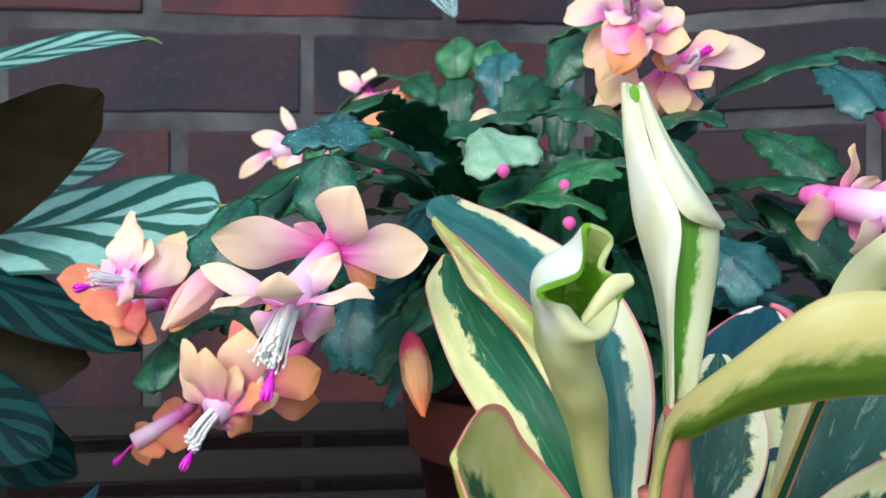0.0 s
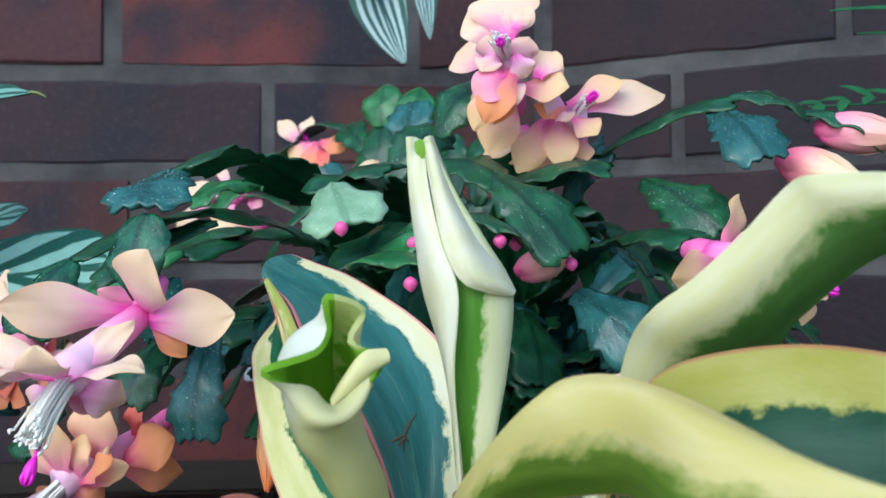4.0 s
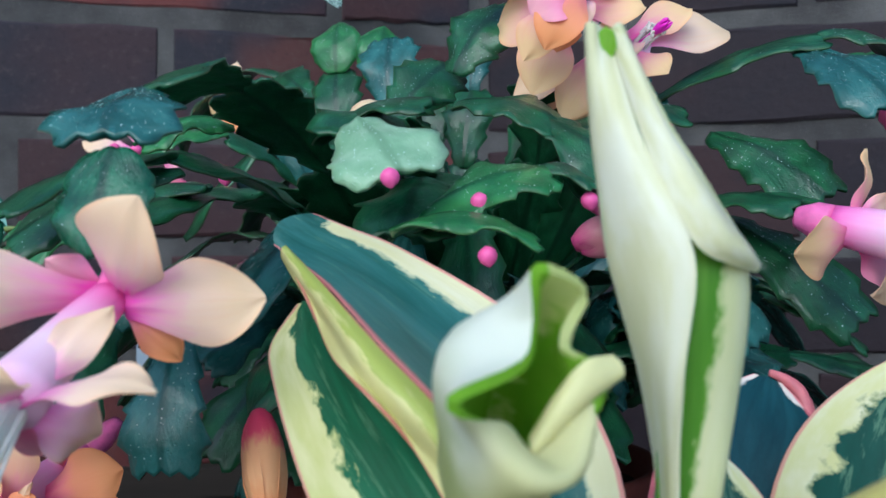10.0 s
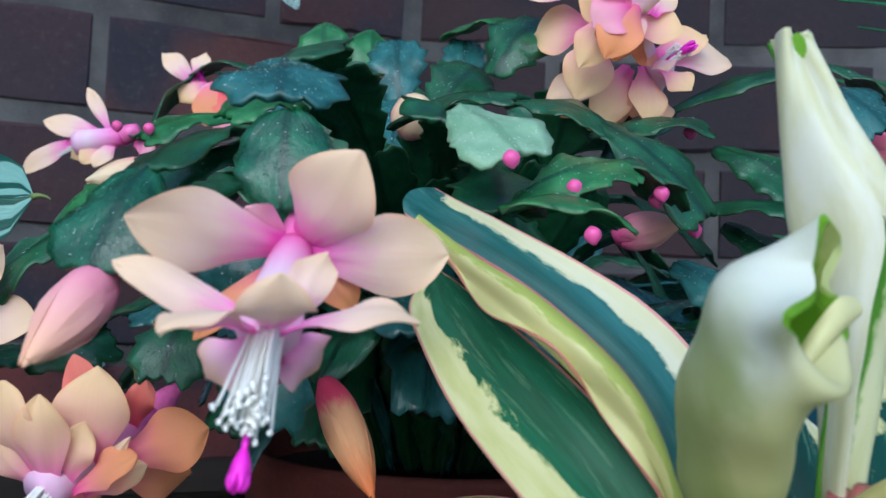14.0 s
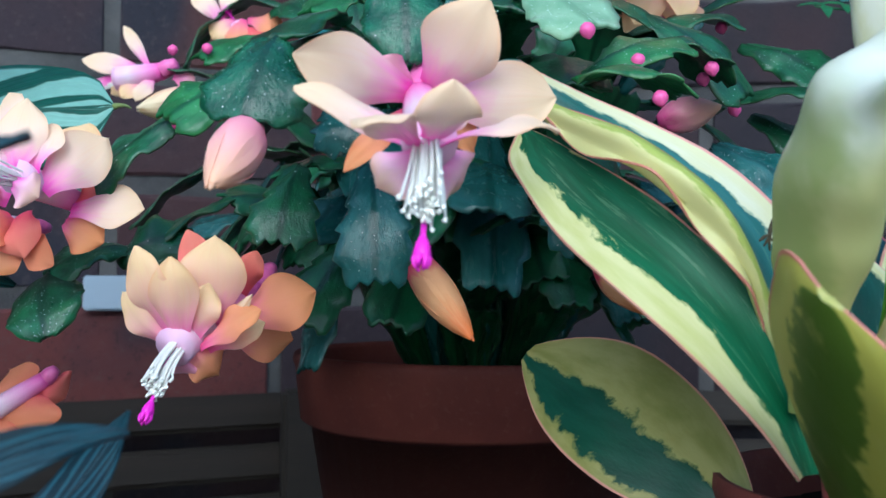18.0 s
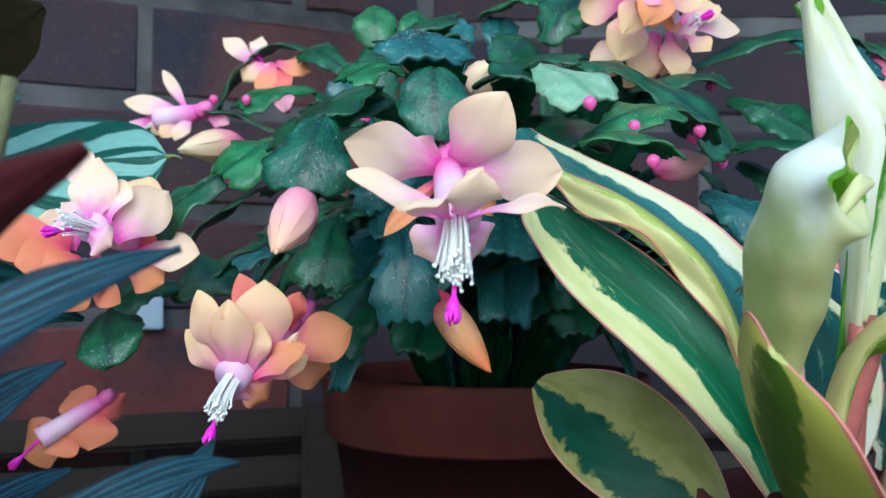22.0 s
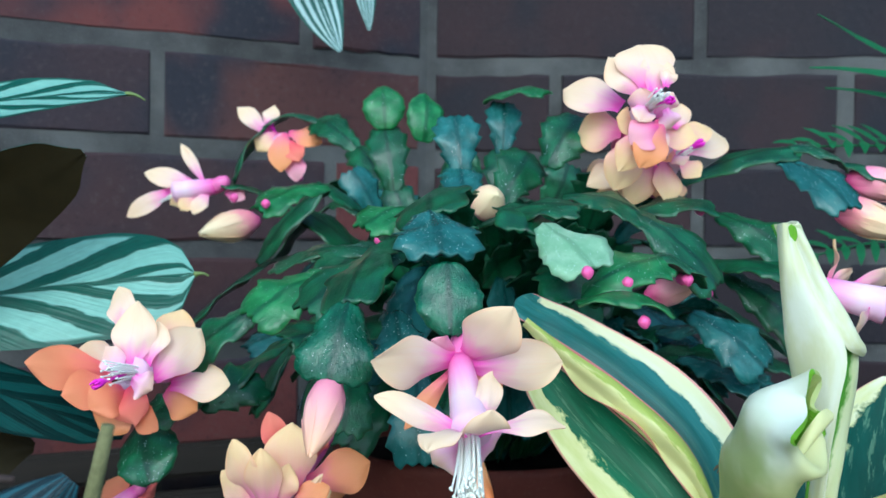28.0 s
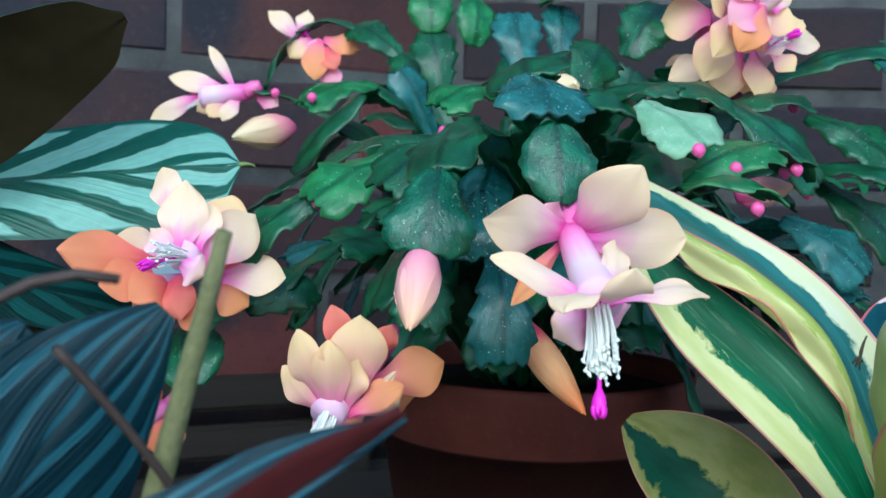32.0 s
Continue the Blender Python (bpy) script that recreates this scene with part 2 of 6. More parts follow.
def peperomia_sheet(name, lo, hi, green, green2, pale, pale2, jag=0.35, rim=(0.55, 0.16, 0.14), rim_width=0.02, rough=0.36, thin=0.35, soft=0.016, taper=0.12, fleck=0.0):
    """A leaf face that is green between two places across it and pale towards its margins."""
    g = G(name)
    u, v = g.uv()
    r = g.math("MULTIPLY", g.rand(), 30.0)
    d = g.math("MULTIPLY", g.math("ABSOLUTE", g.math("SUBTRACT", u, 0.5)), 2.0)
    n = g.noise(g.vec(g.math("MULTIPLY", u, 2.2), g.math("MULTIPLY", v, 5.6), r), 2.4, 6.0, 0.62)
    e = g.math("SUBTRACT", g.math("ABSOLUTE", g.math("SUBTRACT", u, (lo + hi) / 2)), (hi - lo) / 2)
    e = g.math("ADD", e, g.math("MULTIPLY", g.math("SUBTRACT", n, 0.5), jag))
    e = g.math("ADD", e, g.math("MULTIPLY", g.step(v, 0.78, 1.0), taper))
    streak = g.noise(g.vec(g.math("MULTIPLY", u, 3.6), g.math("SUBTRACT", g.math("MULTIPLY", v, 2.6), d), g.math("ADD", r, 5.0)), 1.4, 5.0, 0.6)
    deep = g.mix(g.step(streak, 0.22, 0.80), green, green2)
    if fleck:
        f = g.noise(g.vec(g.math("MULTIPLY", u, 7.0), g.math("SUBTRACT", g.math("MULTIPLY", v, 3.4), g.math("MULTIPLY", d, 1.6)), g.math("ADD", r, 9.0)), 1.8, 5.0, 0.68)
        deep = g.mix(g.math("MULTIPLY", g.step(f, 0.55, 0.63), fleck), deep, (0.26, 0.43, 0.24))
    mottle = g.noise(g.vec(u, v, r), 5.0, 4.0)
    light = g.mix(g.step(mottle, 0.3, 0.7), pale, pale2)
    half = tuple((p + q) * 0.5 for p, q in zip(green2, pale))
    c = g.mix(g.step(e, -soft, soft * 0.4), deep, half)
    c = g.mix(g.step(e, 0.0, soft * 2 + 0.01), c, light)
    if rim:
        c = g.mix(g.math("MULTIPLY", g.step(d, 1.0 - rim_width * 2, 1.0 - rim_width), 0.8), c, rim)
    fine = g.noise(g.vec(u, v, r), 45.0, 3.0)
    vein = g.noise(g.vec(g.math("MULTIPLY", d, 2.0), g.math("SUBTRACT", g.math("MULTIPLY", v, 12.0), g.math("MULTIPLY", d, 6.0)), r), 1.1, 1.0)
    g.bump(g.math("ADD", fine, g.math("MULTIPLY", vein, 0.6)), 0.12, 0.0008)
    return g.done(c, rough, 0.24, thin, c)


CREAM, CREAM2 = (0.76, 0.72, 0.40), (0.82, 0.79, 0.58)
PEP_TOP = peperomia_sheet("peperomia_top", 0.20, 0.84, (0.006, 0.050, 0.030), (0.016, 0.092, 0.062), (0.70, 0.68, 0.30), CREAM2, 0.38, rim=(0.66, 0.26, 0.22), rough=0.38, thin=0.2, fleck=0.35)
# lowest leaf: greens and olive margins darkened to carry the shade above the pot
PEP_LOW_SHADED = peperomia_sheet("peperomia_low_shaded", 0.12, 0.52, (0.006, 0.038, 0.018), (0.014, 0.066, 0.036), (0.20, 0.20, 0.045), (0.30, 0.28, 0.09), 0.40, rim=(0.62, 0.24, 0.20), thin=0.2)
PEP_UNDER = peperomia_under("peperomia_under", (0.52, 0.56, 0.20), (0.22, 0.34, 0.06), (0.66, 0.64, 0.32))
PEP_FOLD = peperomia_under("peperomia_folded", (0.76, 0.72, 0.30), (0.46, 0.52, 0.10), (0.80, 0.74, 0.36), 0.75, 0.3)
PEP_DARK_UNDER = peperomia_under("peperomia_green_under", (0.52, 0.49, 0.08), (0.12, 0.19, 0.02), (0.56, 0.53, 0.14))
# the blue in these greens stands for sky reflected on the leaf
PEP_BROAD = [peperomia_sheet("peperomia_broad", -0.10, 0.76, (0.024, 0.100, 0.082), (0.075, 0.220, 0.200), CREAM, CREAM2, 0.40, taper=-0.30, rim=(0.74, 0.24, 0.24), rim_width=0.032, rough=0.28, fleck=0.2, thin=0.2), PEP_UNDER]
PEP_PALE = peperomia_sheet("peperomia_young", 2.0, 2.2, (0.5, 0.6, 0.3), (0.5, 0.6, 0.3), (0.76, 0.74, 0.44), (0.87, 0.85, 0.68), 0.3, None, thin=0.3)
def young_leaf():
    g = G("peperomia_rolled")
    u, v = g.uv()
    p = g.pos()
    n = g.noise(p, 55.0, 3.0)
    f = g.noise(p, 150.0, 3.0)
    q = g.math("ADD", v, g.math("MULTIPLY", g.math("SUBTRACT", n, 0.5), 0.35))
    c = g.ramp(q, [(0.10, (0.66, 0.63, 0.24)), (0.50, (0.68, 0.66, 0.28)), (0.95, (0.74, 0.71, 0.38))])
    flank = g.step(g.math("ADD", g.math("ABSOLUTE", g.math("SUBTRACT", u, 0.20)), g.math("MULTIPLY", g.math("SUBTRACT", n, 0.5), 0.2)), 0.26, 0.14)
    c = g.mix(g.math("MULTIPLY", flank, g.step(q, 0.52, 0.80)), c, (0.86, 0.85, 0.72))
    band = g.math("ADD", g.math("ABSOLUTE", g.math("SUBTRACT", u, 0.20)), g.math("MULTIPLY", g.math("SUBTRACT", n, 0.5), 0.5))
    patch = g.math("MULTIPLY", g.step(band, 0.20, 0.04), g.step(q, 0.90, 0.62))
    c = g.mix(g.math("MULTIPLY", patch, 0.72), c, (0.34, 0.42, 0.11))
    g.bump(f, 0.12, 0.0008)
    return g.done(c, 0.38, 0.4, 0.3, c)


PEP_YOUNG = young_leaf()
PEP_LIP = simple("peperomia_yellow_lip", (0.78, 0.74, 0.36), 0.4, 0.4, 130, 0.2, 0.25)
PEP_SIDE = peperomia_sheet("peperomia_side", 0.33, 1.02, (0.010, 0.070, 0.022), (0.024, 0.140, 0.060), (0.58, 0.58, 0.21), (0.72, 0.69, 0.36), 0.50, rim=(0.66, 0.26, 0.22), rough=0.42, thin=0.15, taper=0.0, fleck=0.20)
PEP_BLUE = peperomia_sheet("peperomia_blue", -0.30, 1.30, (0.006, 0.036, 0.046), (0.018, 0.080, 0.092), (0.70, 0.60, 0.50), (0.80, 0.70, 0.62), 0.55, rim=(0.70, 0.16, 0.18), rim_width=0.04, thin=0.12, taper=0.5)
PEP_CUPPED = peperomia_sheet("peperomia_cupped", 0.43, 0.60, (0.010, 0.060, 0.026), (0.030, 0.120, 0.050), (0.52, 0.50, 0.13), (0.66, 0.60, 0.24), 0.34, rim=(0.76, 0.20, 0.22), rim_width=0.05, thin=0.2)
PEP_STRIP = peperomia_sheet("peperomia_strip", -0.5, 0.36, (0.10, 0.28, 0.02), (0.20, 0.42, 0.05), (0.74, 0.76, 0.40), (0.82, 0.82, 0.52), 0.28, None, thin=0.3)
PEP_ARCH = peperomia_sheet("peperomia_arching", -0.2, 0.36, (0.12, 0.24, 0.02), (0.26, 0.38, 0.05), (0.80, 0.72, 0.27), (0.86, 0.79, 0.40), 0.40, rim=(0.62, 0.26, 0.18), rim_width=0.012, thin=0.5, soft=0.05)
PEP_HIGH = peperomia_sheet("peperomia_high", 0.52, 1.60, (0.12, 0.27, 0.05), (0.20, 0.38, 0.09), (0.80, 0.77, 0.40), (0.86, 0.84, 0.56), 0.50, rim=None, thin=0.4, soft=0.06, taper=0.60)
PEP_GOLD = peperomia_sheet("peperomia_gold", -0.5, 0.66, (0.014, 0.070, 0.036), (0.035, 0.12, 0.065), (0.52, 0.51, 0.10), (0.62, 0.60, 0.20), 0.36, rim=(0.60, 0.28, 0.16), thin=0.4)
PEP_ROLL_IN = peperomia_sheet("peperomia_young_inside", -0.5, 0.95, (0.22, 0.46, 0.015), (0.34, 0.60, 0.04), (0.66, 0.74, 0.24), (0.78, 0.80, 0.40), 0.5, None, thin=0.5)
PEP_STEM = simple("peperomia_stem", (0.40, 0.11, 0.09), 0.4, 0.5, 200, 0.35)
PEP_STEM_GREEN = simple("peperomia_stem_green", (0.42, 0.46, 0.18), 0.4, 0.5, 200, 0.25)
PINK_RIM = simple("pink_leaf_rim", (0.70, 0.20, 0.22), 0.4, 0.4, 300, 0.25, 0.2)


def stripe_leaf(name, dark, light, count, slant, share, rough=0.36, gloss=0.30):
    g = G(name)
    u, v = g.uv()
    r = g.math("MULTIPLY", g.rand(), 20.0)
    d = g.math("MULTIPLY", g.math("ABSOLUTE", g.math("SUBTRACT", u, 0.5)), 2.0)
    side = g.math("MULTIPLY", g.step(u, 0.499, 0.501), 0.42)
    wob = g.math("MULTIPLY", g.math("SUBTRACT", g.noise(g.vec(g.math("MULTIPLY", u, 3.0), g.math("MULTIPLY", v, 3.0), r), 1.5), 0.5), 0.5)
    bow = g.math("POWER", d, 0.75)
    ph = g.math("ADD", g.math("ADD", g.math("SUBTRACT", g.math("MULTIPLY", v, count), g.math("MULTIPLY", bow, slant)), side), wob)
    f = g.math("PINGPONG", ph, 0.5)
    s = g.step(g.math("MULTIPLY", f, 2.0), share, share + 0.10)
    grain = g.noise(g.vec(g.math("MULTIPLY", u, 4.0), g.math("MULTIPLY", v, 9.0), r), 4.0)
    lt = g.mix(grain, tuple(x * 0.75 for x in light), tuple(min(1.0, x * 1.2) for x in light))
    dk = g.mix(grain, tuple(x * 0.7 for x in dark), tuple(x * 1.5 for x in dark))
    c = g.mix(s, dk, lt)
    c = g.mix(g.step(d, 0.03, 0.06), dk, c)
    c = g.mix(g.step(d, 0.88, 0.95), c, dk)
    ribs = g.noise(g.vec(g.math("MULTIPLY", d, 1.5), g.math("SUBTRACT", g.math("MULTIPLY", v, count * 9.0), g.math("MULTIPLY", bow, slant * 9.0)), 0.0), 1.0, 1.0)
    g.bump(g.math("ADD", ribs, g.math("MULTIPLY", s, 0.4)), 0.42, 0.0011)
    return g.done(c, rough, gloss, 0.08)


CALATHEA = stripe_leaf("calathea_top", (0.010, 0.062, 0.038), (0.22, 0.40, 0.32), 6.0, 1.7, 0.36)
# the striped leaf again, darkened to stand for shade among the lower leaves
CALATHEA_SHADED = stripe_leaf("calathea_shaded", (0.003, 0.015, 0.013), (0.010, 0.046, 0.040), 6.0, 1.8, 0.45, 0.6, 0.08)
ZEBRA = stripe_leaf("tradescantia_top", (0.02, 0.08, 0.06), (0.45, 0.58, 0.56), 1.0, 3.2, 0.45)
STROMANTHE = stripe_leaf("stromanthe_top", (0.004, 0.020, 0.030), (0.030, 0.100, 0.130), 5.0, 3.4, 0.60)
MAROON = simple("maroon_underside", (0.085, 0.012, 0.012), 0.5, 0.35, 150, 0.35, 0.08)
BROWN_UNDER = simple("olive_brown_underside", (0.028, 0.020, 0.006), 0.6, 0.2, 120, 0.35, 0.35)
STALK = simple("stalk_green", (0.16, 0.21, 0.06), 0.6, 0.3, 500, 0.35, 0.0, 0.5)
STALK_DARK = simple("stalk_brown", (0.055, 0.035, 0.028), 0.6, 0.3, 300, 0.3)
FERN = simple("fern_green", (0.03, 0.14, 0.045), 0.45, 0.4, 200, 0.4, 0.2)
SOIL = simple("soil", (0.018, 0.013, 0.010), 0.95, 0.1, 220, 0.6, 0.0, 1.0)
PLASTIC = simple("white_plastic", (0.34, 0.40, 0.46), 0.4, 0.4, 60, 0.04, 0.0, 0.05)
BRACT = simple("bract_stalk", (0.17, 0.16, 0.07), 0.8, 0.2, 700, 0.4, 0.0, 0.9)


def terracotta():
    g = G("terracotta")
    p = g.pos()
    n = g.noise(p, 26.0, 5.0)
    f = g.noise(p, 420.0, 3.0)
    c = g.mix(g.step(n, 0.3, 0.75), (0.092, 0.021, 0.015), (0.150, 0.036, 0.024))
    c = g.mix(g.math("MULTIPLY", g.step(f, 0.55, 0.75), 0.3), c, (0.17, 0.07, 0.05))
    g.bump(g.math("ADD", n, f), 0.2, 0.0006)
    return g.done(c, 0.72, 0.3)


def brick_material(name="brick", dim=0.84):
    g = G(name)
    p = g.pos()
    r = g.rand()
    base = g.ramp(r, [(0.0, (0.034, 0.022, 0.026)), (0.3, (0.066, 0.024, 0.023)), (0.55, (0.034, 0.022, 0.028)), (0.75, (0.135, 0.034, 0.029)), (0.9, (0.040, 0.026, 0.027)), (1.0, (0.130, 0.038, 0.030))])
    px = g.t.nodes.new("ShaderNodeVectorMath")
    px.operation = "ADD"
    g.t.links.new(p, px.inputs[0])
    g.t.links.new(g.vec(g.math("MULTIPLY", r, 17.0), g.math("MULTIPLY", r, 5.0), 0.0), px.inputs[1])
    big = g.noise(px.outputs[0], 11.0, 2.0)
    c = g.mix(g.step(big, 0.47, 0.72), base, (0.022, 0.020, 0.029))
    c = g.mix(g.math("MULTIPLY", g.step(big, 0.42, 0.25), 0.7), c, (0.085, 0.028, 0.026))
    fine = g.noise(px.outputs[0], 190.0, 5.0, 0.7)
    c = g.mix(g.math("MULTIPLY", g.step(fine, 0.52, 0.72), 0.35), c, (0.101, 0.077, 0.070))
    c = g.mix(g.math("MULTIPLY", g.step(fine, 0.45, 0.3), 0.5), c, (0.011, 0.009, 0.010))
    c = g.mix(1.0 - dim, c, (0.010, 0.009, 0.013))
    g.bump(fine, 0.6, 0.0015)
    return g.done(c, 0.78, 0.3)


def mortar_material():
    g = G("mortar")
    p = g.pos()
    n = g.noise(p, 16.0, 4.0)
    f = g.noise(p, 500.0, 4.0, 0.7)
    c = g.mix(g.step(n, 0.3, 0.7), (0.044, 0.041, 0.041), (0.110, 0.105, 0.100))
    c = g.mix(g.math("MULTIPLY", g.step(f, 0.55, 0.8), 0.4), c, (0.25, 0.24, 0.22))
    g.bump(f, 0.8, 0.0015)
    return g.done(c, 0.9, 0.2)


def board_material():
    g = G("bench_board")
    p = g.pos()
    s = g.t.nodes.new("ShaderNodeMapping")
    g.t.links.new(p, s.inputs[0])
    s.inputs["Scale"].default_value = (2.0, 40.0, 40.0)
    n = g.noise(s.outputs[0], 3.0, 5.0, 0.65)
    c = g.mix(n, (0.012, 0.009, 0.007), (0.036, 0.027, 0.020))
    c = g.mix(g.math("MULTIPLY", g.rand(), 0.4), c, (0.05, 0.043, 0.036))
    g.bump(n, 0.5, 0.001)
    return g.done(c, 0.75, 0.25)


# the same brick, darkened to stand for the right wall's lesser light
BRICK_SHADED = brick_material("brick_shaded", 0.28)
TERRACOTTA, BRICK, MORTAR, BOARD = terracotta(), brick_material(), mortar_material(), board_material()

# ---- mesh builders ----


def V(p):
    return Vector(p)


def curve_at(pts, v):
    """A smooth curve through two, three or more points."""
    if len(pts) == 2:
        return pts[0].lerp(pts[1], v)
    if len(pts) == 3:
        c = pts[1] * 2 - (pts[0] + pts[2]) * 0.5
        return pts[0] * (1 - v) ** 2 + c * (2 * v * (1 - v)) + pts[2] * v * v
    n = len(pts) - 1
    i = min(int(v * n), n - 1)
    f = v * n - i
    a, b = pts[i], pts[i + 1]
    ta = (pts[i + 1] - pts[max(i - 1, 0)]) * (0.5 if i else 1.0)
    tb = (pts[min(i + 2, n)] - pts[i]) * (0.5 if i + 2 <= n else 1.0)
    return a * (2 * f ** 3 - 3 * f * f + 1) + ta * (f ** 3 - 2 * f * f + f) + b * (3 * f * f - 2 * f ** 3) + tb * (f ** 3 - f * f)


def finish(name, verts, faces, uvs, mats, slots, parent, label=""):
    me = bpy.data.meshes.new(name)
    me.from_pydata(verts, [], faces)
    layer = me.uv_layers.new(name="UVMap")
    flat = []
    for f in faces:
        for i in f:
            flat.extend(uvs[i])
    layer.data.foreach_set("uv", flat)
    for m in mats:
        me.materials.append(m)
    me.polygons.foreach_set("material_index", slots)
    me.polygons.foreach_set("use_smooth", [True] * len(faces))
    me.update()
    ob = new(name, me)
    if parent is not None:
        ob.parent = parent
    if label:
        ob["label"] = label
    return ob


def split_rim(verts, faces, uvs, start):
    """Gives the rim's faces corners of their own, so that the margin stays crisp."""
    own = {}
    for k in range(start, len(faces)):
        f = []
        for i in faces[k]:
            if i not in own:
                own[i] = len(verts)
                verts.append(verts[i])
                uvs.append(uvs[i])
            f.append(own[i])
        faces[k] = tuple(f)


def blade(name, parent, pts, width, hint, shape, mats, cup=0.0, cup_tip=None, hint_tip=None, wave=0.0, waves=4.0, thick=0.0007, ridge=0.0, nu=8, nv=14, lean=0.0, label="", ruffle=0.0, horn=0.0):
    """A leaf, petal or stem joint: a shell of two faces along a curve, bent across by cup degrees."""
    pts = [V(p) for p in pts]
    h0 = V(hint).normalized()
    h1 = V(hint_tip).normalized() if hint_tip else h0
    cup_tip = cup if cup_tip is None else cup_tip
    top, low, uvs = [], [], []
    for j in range(nv + 1):
        v = j / nv
        c = curve_at(pts, v)
        t = (curve_at(pts, min(1.0, v + 0.02)) - curve_at(pts, max(0.0, v - 0.02))).normalized()
        h = h0.lerp(h1, v)
        n = (h - t * h.dot(t)).normalized()
        s = t.cross(n)
        w = width * 0.5 * max(0.012, shape(v))
        th = radians(cup + (cup_tip - cup) * v)
        for i in range(nu + 1):
            u = i / nu * 2 - 1
            ue = u + lean * (1 - u * u)
            if abs(th) < 0.02:
                x, y, ph = ue * w, 0.0, 0.0
            else:
                ph = ue * th / 2
                r = 2 * w / th
                x, y = r * math.sin(ue * th / 2), r * (1 - math.cos(ue * th / 2))
            y += wave * math.sin(v * waves * math.tau + (1.0 if u > 0 else 2.4)) * u * u * (0.3 + 0.7 * min(1.0, 4 * v * (1 - v)))
            y += ruffle * (noise.noise(c * 120 + V((u * 1.5, 0, 0))))
            b = ridge * math.exp(-(u / 0.12) ** 2)
            tk = thick * (0.35 + 0.65 * (1 - u * u))
            p = c + s * x + n * y
            if horn and v > 0.8:
                p = p + t * (horn * ((0.3 if i % 2 else -0.3) + 0.8 * (min(abs(u), 0.85) ** 2 - 0.35)) * (v - 0.8) / 0.2)
            nl = n * math.cos(ph) - s * math.sin(ph)
            top.append(p + nl * (tk * 0.5 + b))
            low.append(p - nl * (tk * 0.5 + b * 0.6))
            uvs.append((i / nu, v))
    k = nu + 1
    m = len(top)
    faces, slots = [], []
    for j in range(nv):
        for i in range(nu):
            a = j * k + i
            faces.append((a, a + k, a + k + 1, a + 1))
            slots.append(0)
            faces.append((m + a, m + a + 1, m + a + k + 1, m + a + k))
            slots.append(1 if len(mats) > 1 else 0)
    start = len(faces)
    for j in range(nv):
        for a, q in ((j * k, (j + 1) * k), ((j + 1) * k + nu, j * k + nu)):
            faces.append((a, m + a, m + q, q))
            slots.append(0)
    for i in range(nu):
        a = nv * k + i
        faces.append((i, i + 1, m + i + 1, m + i))
        slots.append(0)
        faces.append((a, m + a, m + a + 1, a + 1))
        slots.append(0)
    verts, uvs = top + low, uvs + uvs
    if thick < 0.0015:
        split_rim(verts, faces, uvs, start)
    return finish(name, verts, faces, uvs, mats, slots, parent, label)


def shell(name, parent, grid, uv, mats, thick, closed, label):
    """Two faces round a grid of points, grid[along][across]."""
    rows_, cols = len(grid), len(grid[0])
    top, low, uvs = [], [], []
    for j in range(rows_):
        for i in range(cols):
            i0, i1 = ((i - 1) % cols, (i + 1) % cols) if closed else (max(i - 1, 0), min(i + 1, cols - 1))
            du = grid[j][i1] - grid[j][i0]
            dv = grid[min(j + 1, rows_ - 1)][i] - grid[max(j - 1, 0)][i]
            n = du.cross(dv)
            n = n.normalized() if n.length > 1e-12 else V((0, -1, 0))
            e = 1.0 if closed else 0.4 + 0.6 * min(1.0, 6 * min(i, cols - 1 - i) / cols)
            top.append(grid[j][i] + n * thick * 0.5 * e)
            low.append(grid[j][i] - n * thick * 0.5 * e)
            uvs.append(uv(i, j))
    m = len(top)
    faces, slots = [], []
    for j in range(rows_ - 1):
        for i in range(cols if closed else cols - 1):
            a, b = j * cols + i, j * cols + (i + 1) % cols
            faces.append((a, b, b + cols, a + cols))
            slots.append(0)
            faces.append((m + a, m + a + cols, m + b + cols, m + b))
            slots.append(1 if len(mats) > 1 else 0)
    start = len(faces)
    if not closed:
        for j in range(rows_ - 1):
            for a, q in ((j * cols, (j + 1) * cols), ((j + 1) * cols + cols - 1, j * cols + cols - 1)):
                faces.append((a, q, m + q, m + a))
                slots.append(0)
    for i in range(cols if closed else cols - 1):
        k = (i + 1) % cols
        a = (rows_ - 1) * cols
        faces.append((i, m + i, m + k, k))
        slots.append(0)
        faces.append((a + i, a + k, m + a + k, m + a + i))
        slots.append(0)
    verts, uvs = top + low, uvs + uvs
    split_rim(verts, faces, uvs, start)
    return finish(name, verts, faces, uvs, mats, slots, parent, label)


def sheet(parent, curves, mats, label, nu=16, nv=30, thick=0.0012):
    """A leaf stretched smoothly over curves that run from its base to its tip."""
    curves = [[V(p) for p in c] for c in curves]
    grid = []
    for j in range(nv + 1):
        cross = [curve_at(c, j / nv) for c in curves]
        grid.append([curve_at(cross, i / nu) + V((0, 1, 0)) * 0.0007 * noise.noise(curve_at(cross, i / nu) * 90) for i in range(nu + 1)])
    return shell("leaf" if parent.type == "EMPTY" else "leaf_fold", parent, grid, lambda i, j: (i / nu, j / nv), mats if isinstance(mats, list) else [mats], thick, False, label)


def ring(centre, rx, ry, n):
    """A loop of points round an upright leaf, starting at its far side."""
    c = V(centre)
    return [c + V((-math.sin(math.tau * i / n) * rx, math.cos(math.tau * i / n) * ry, 0)) for i in range(n)]


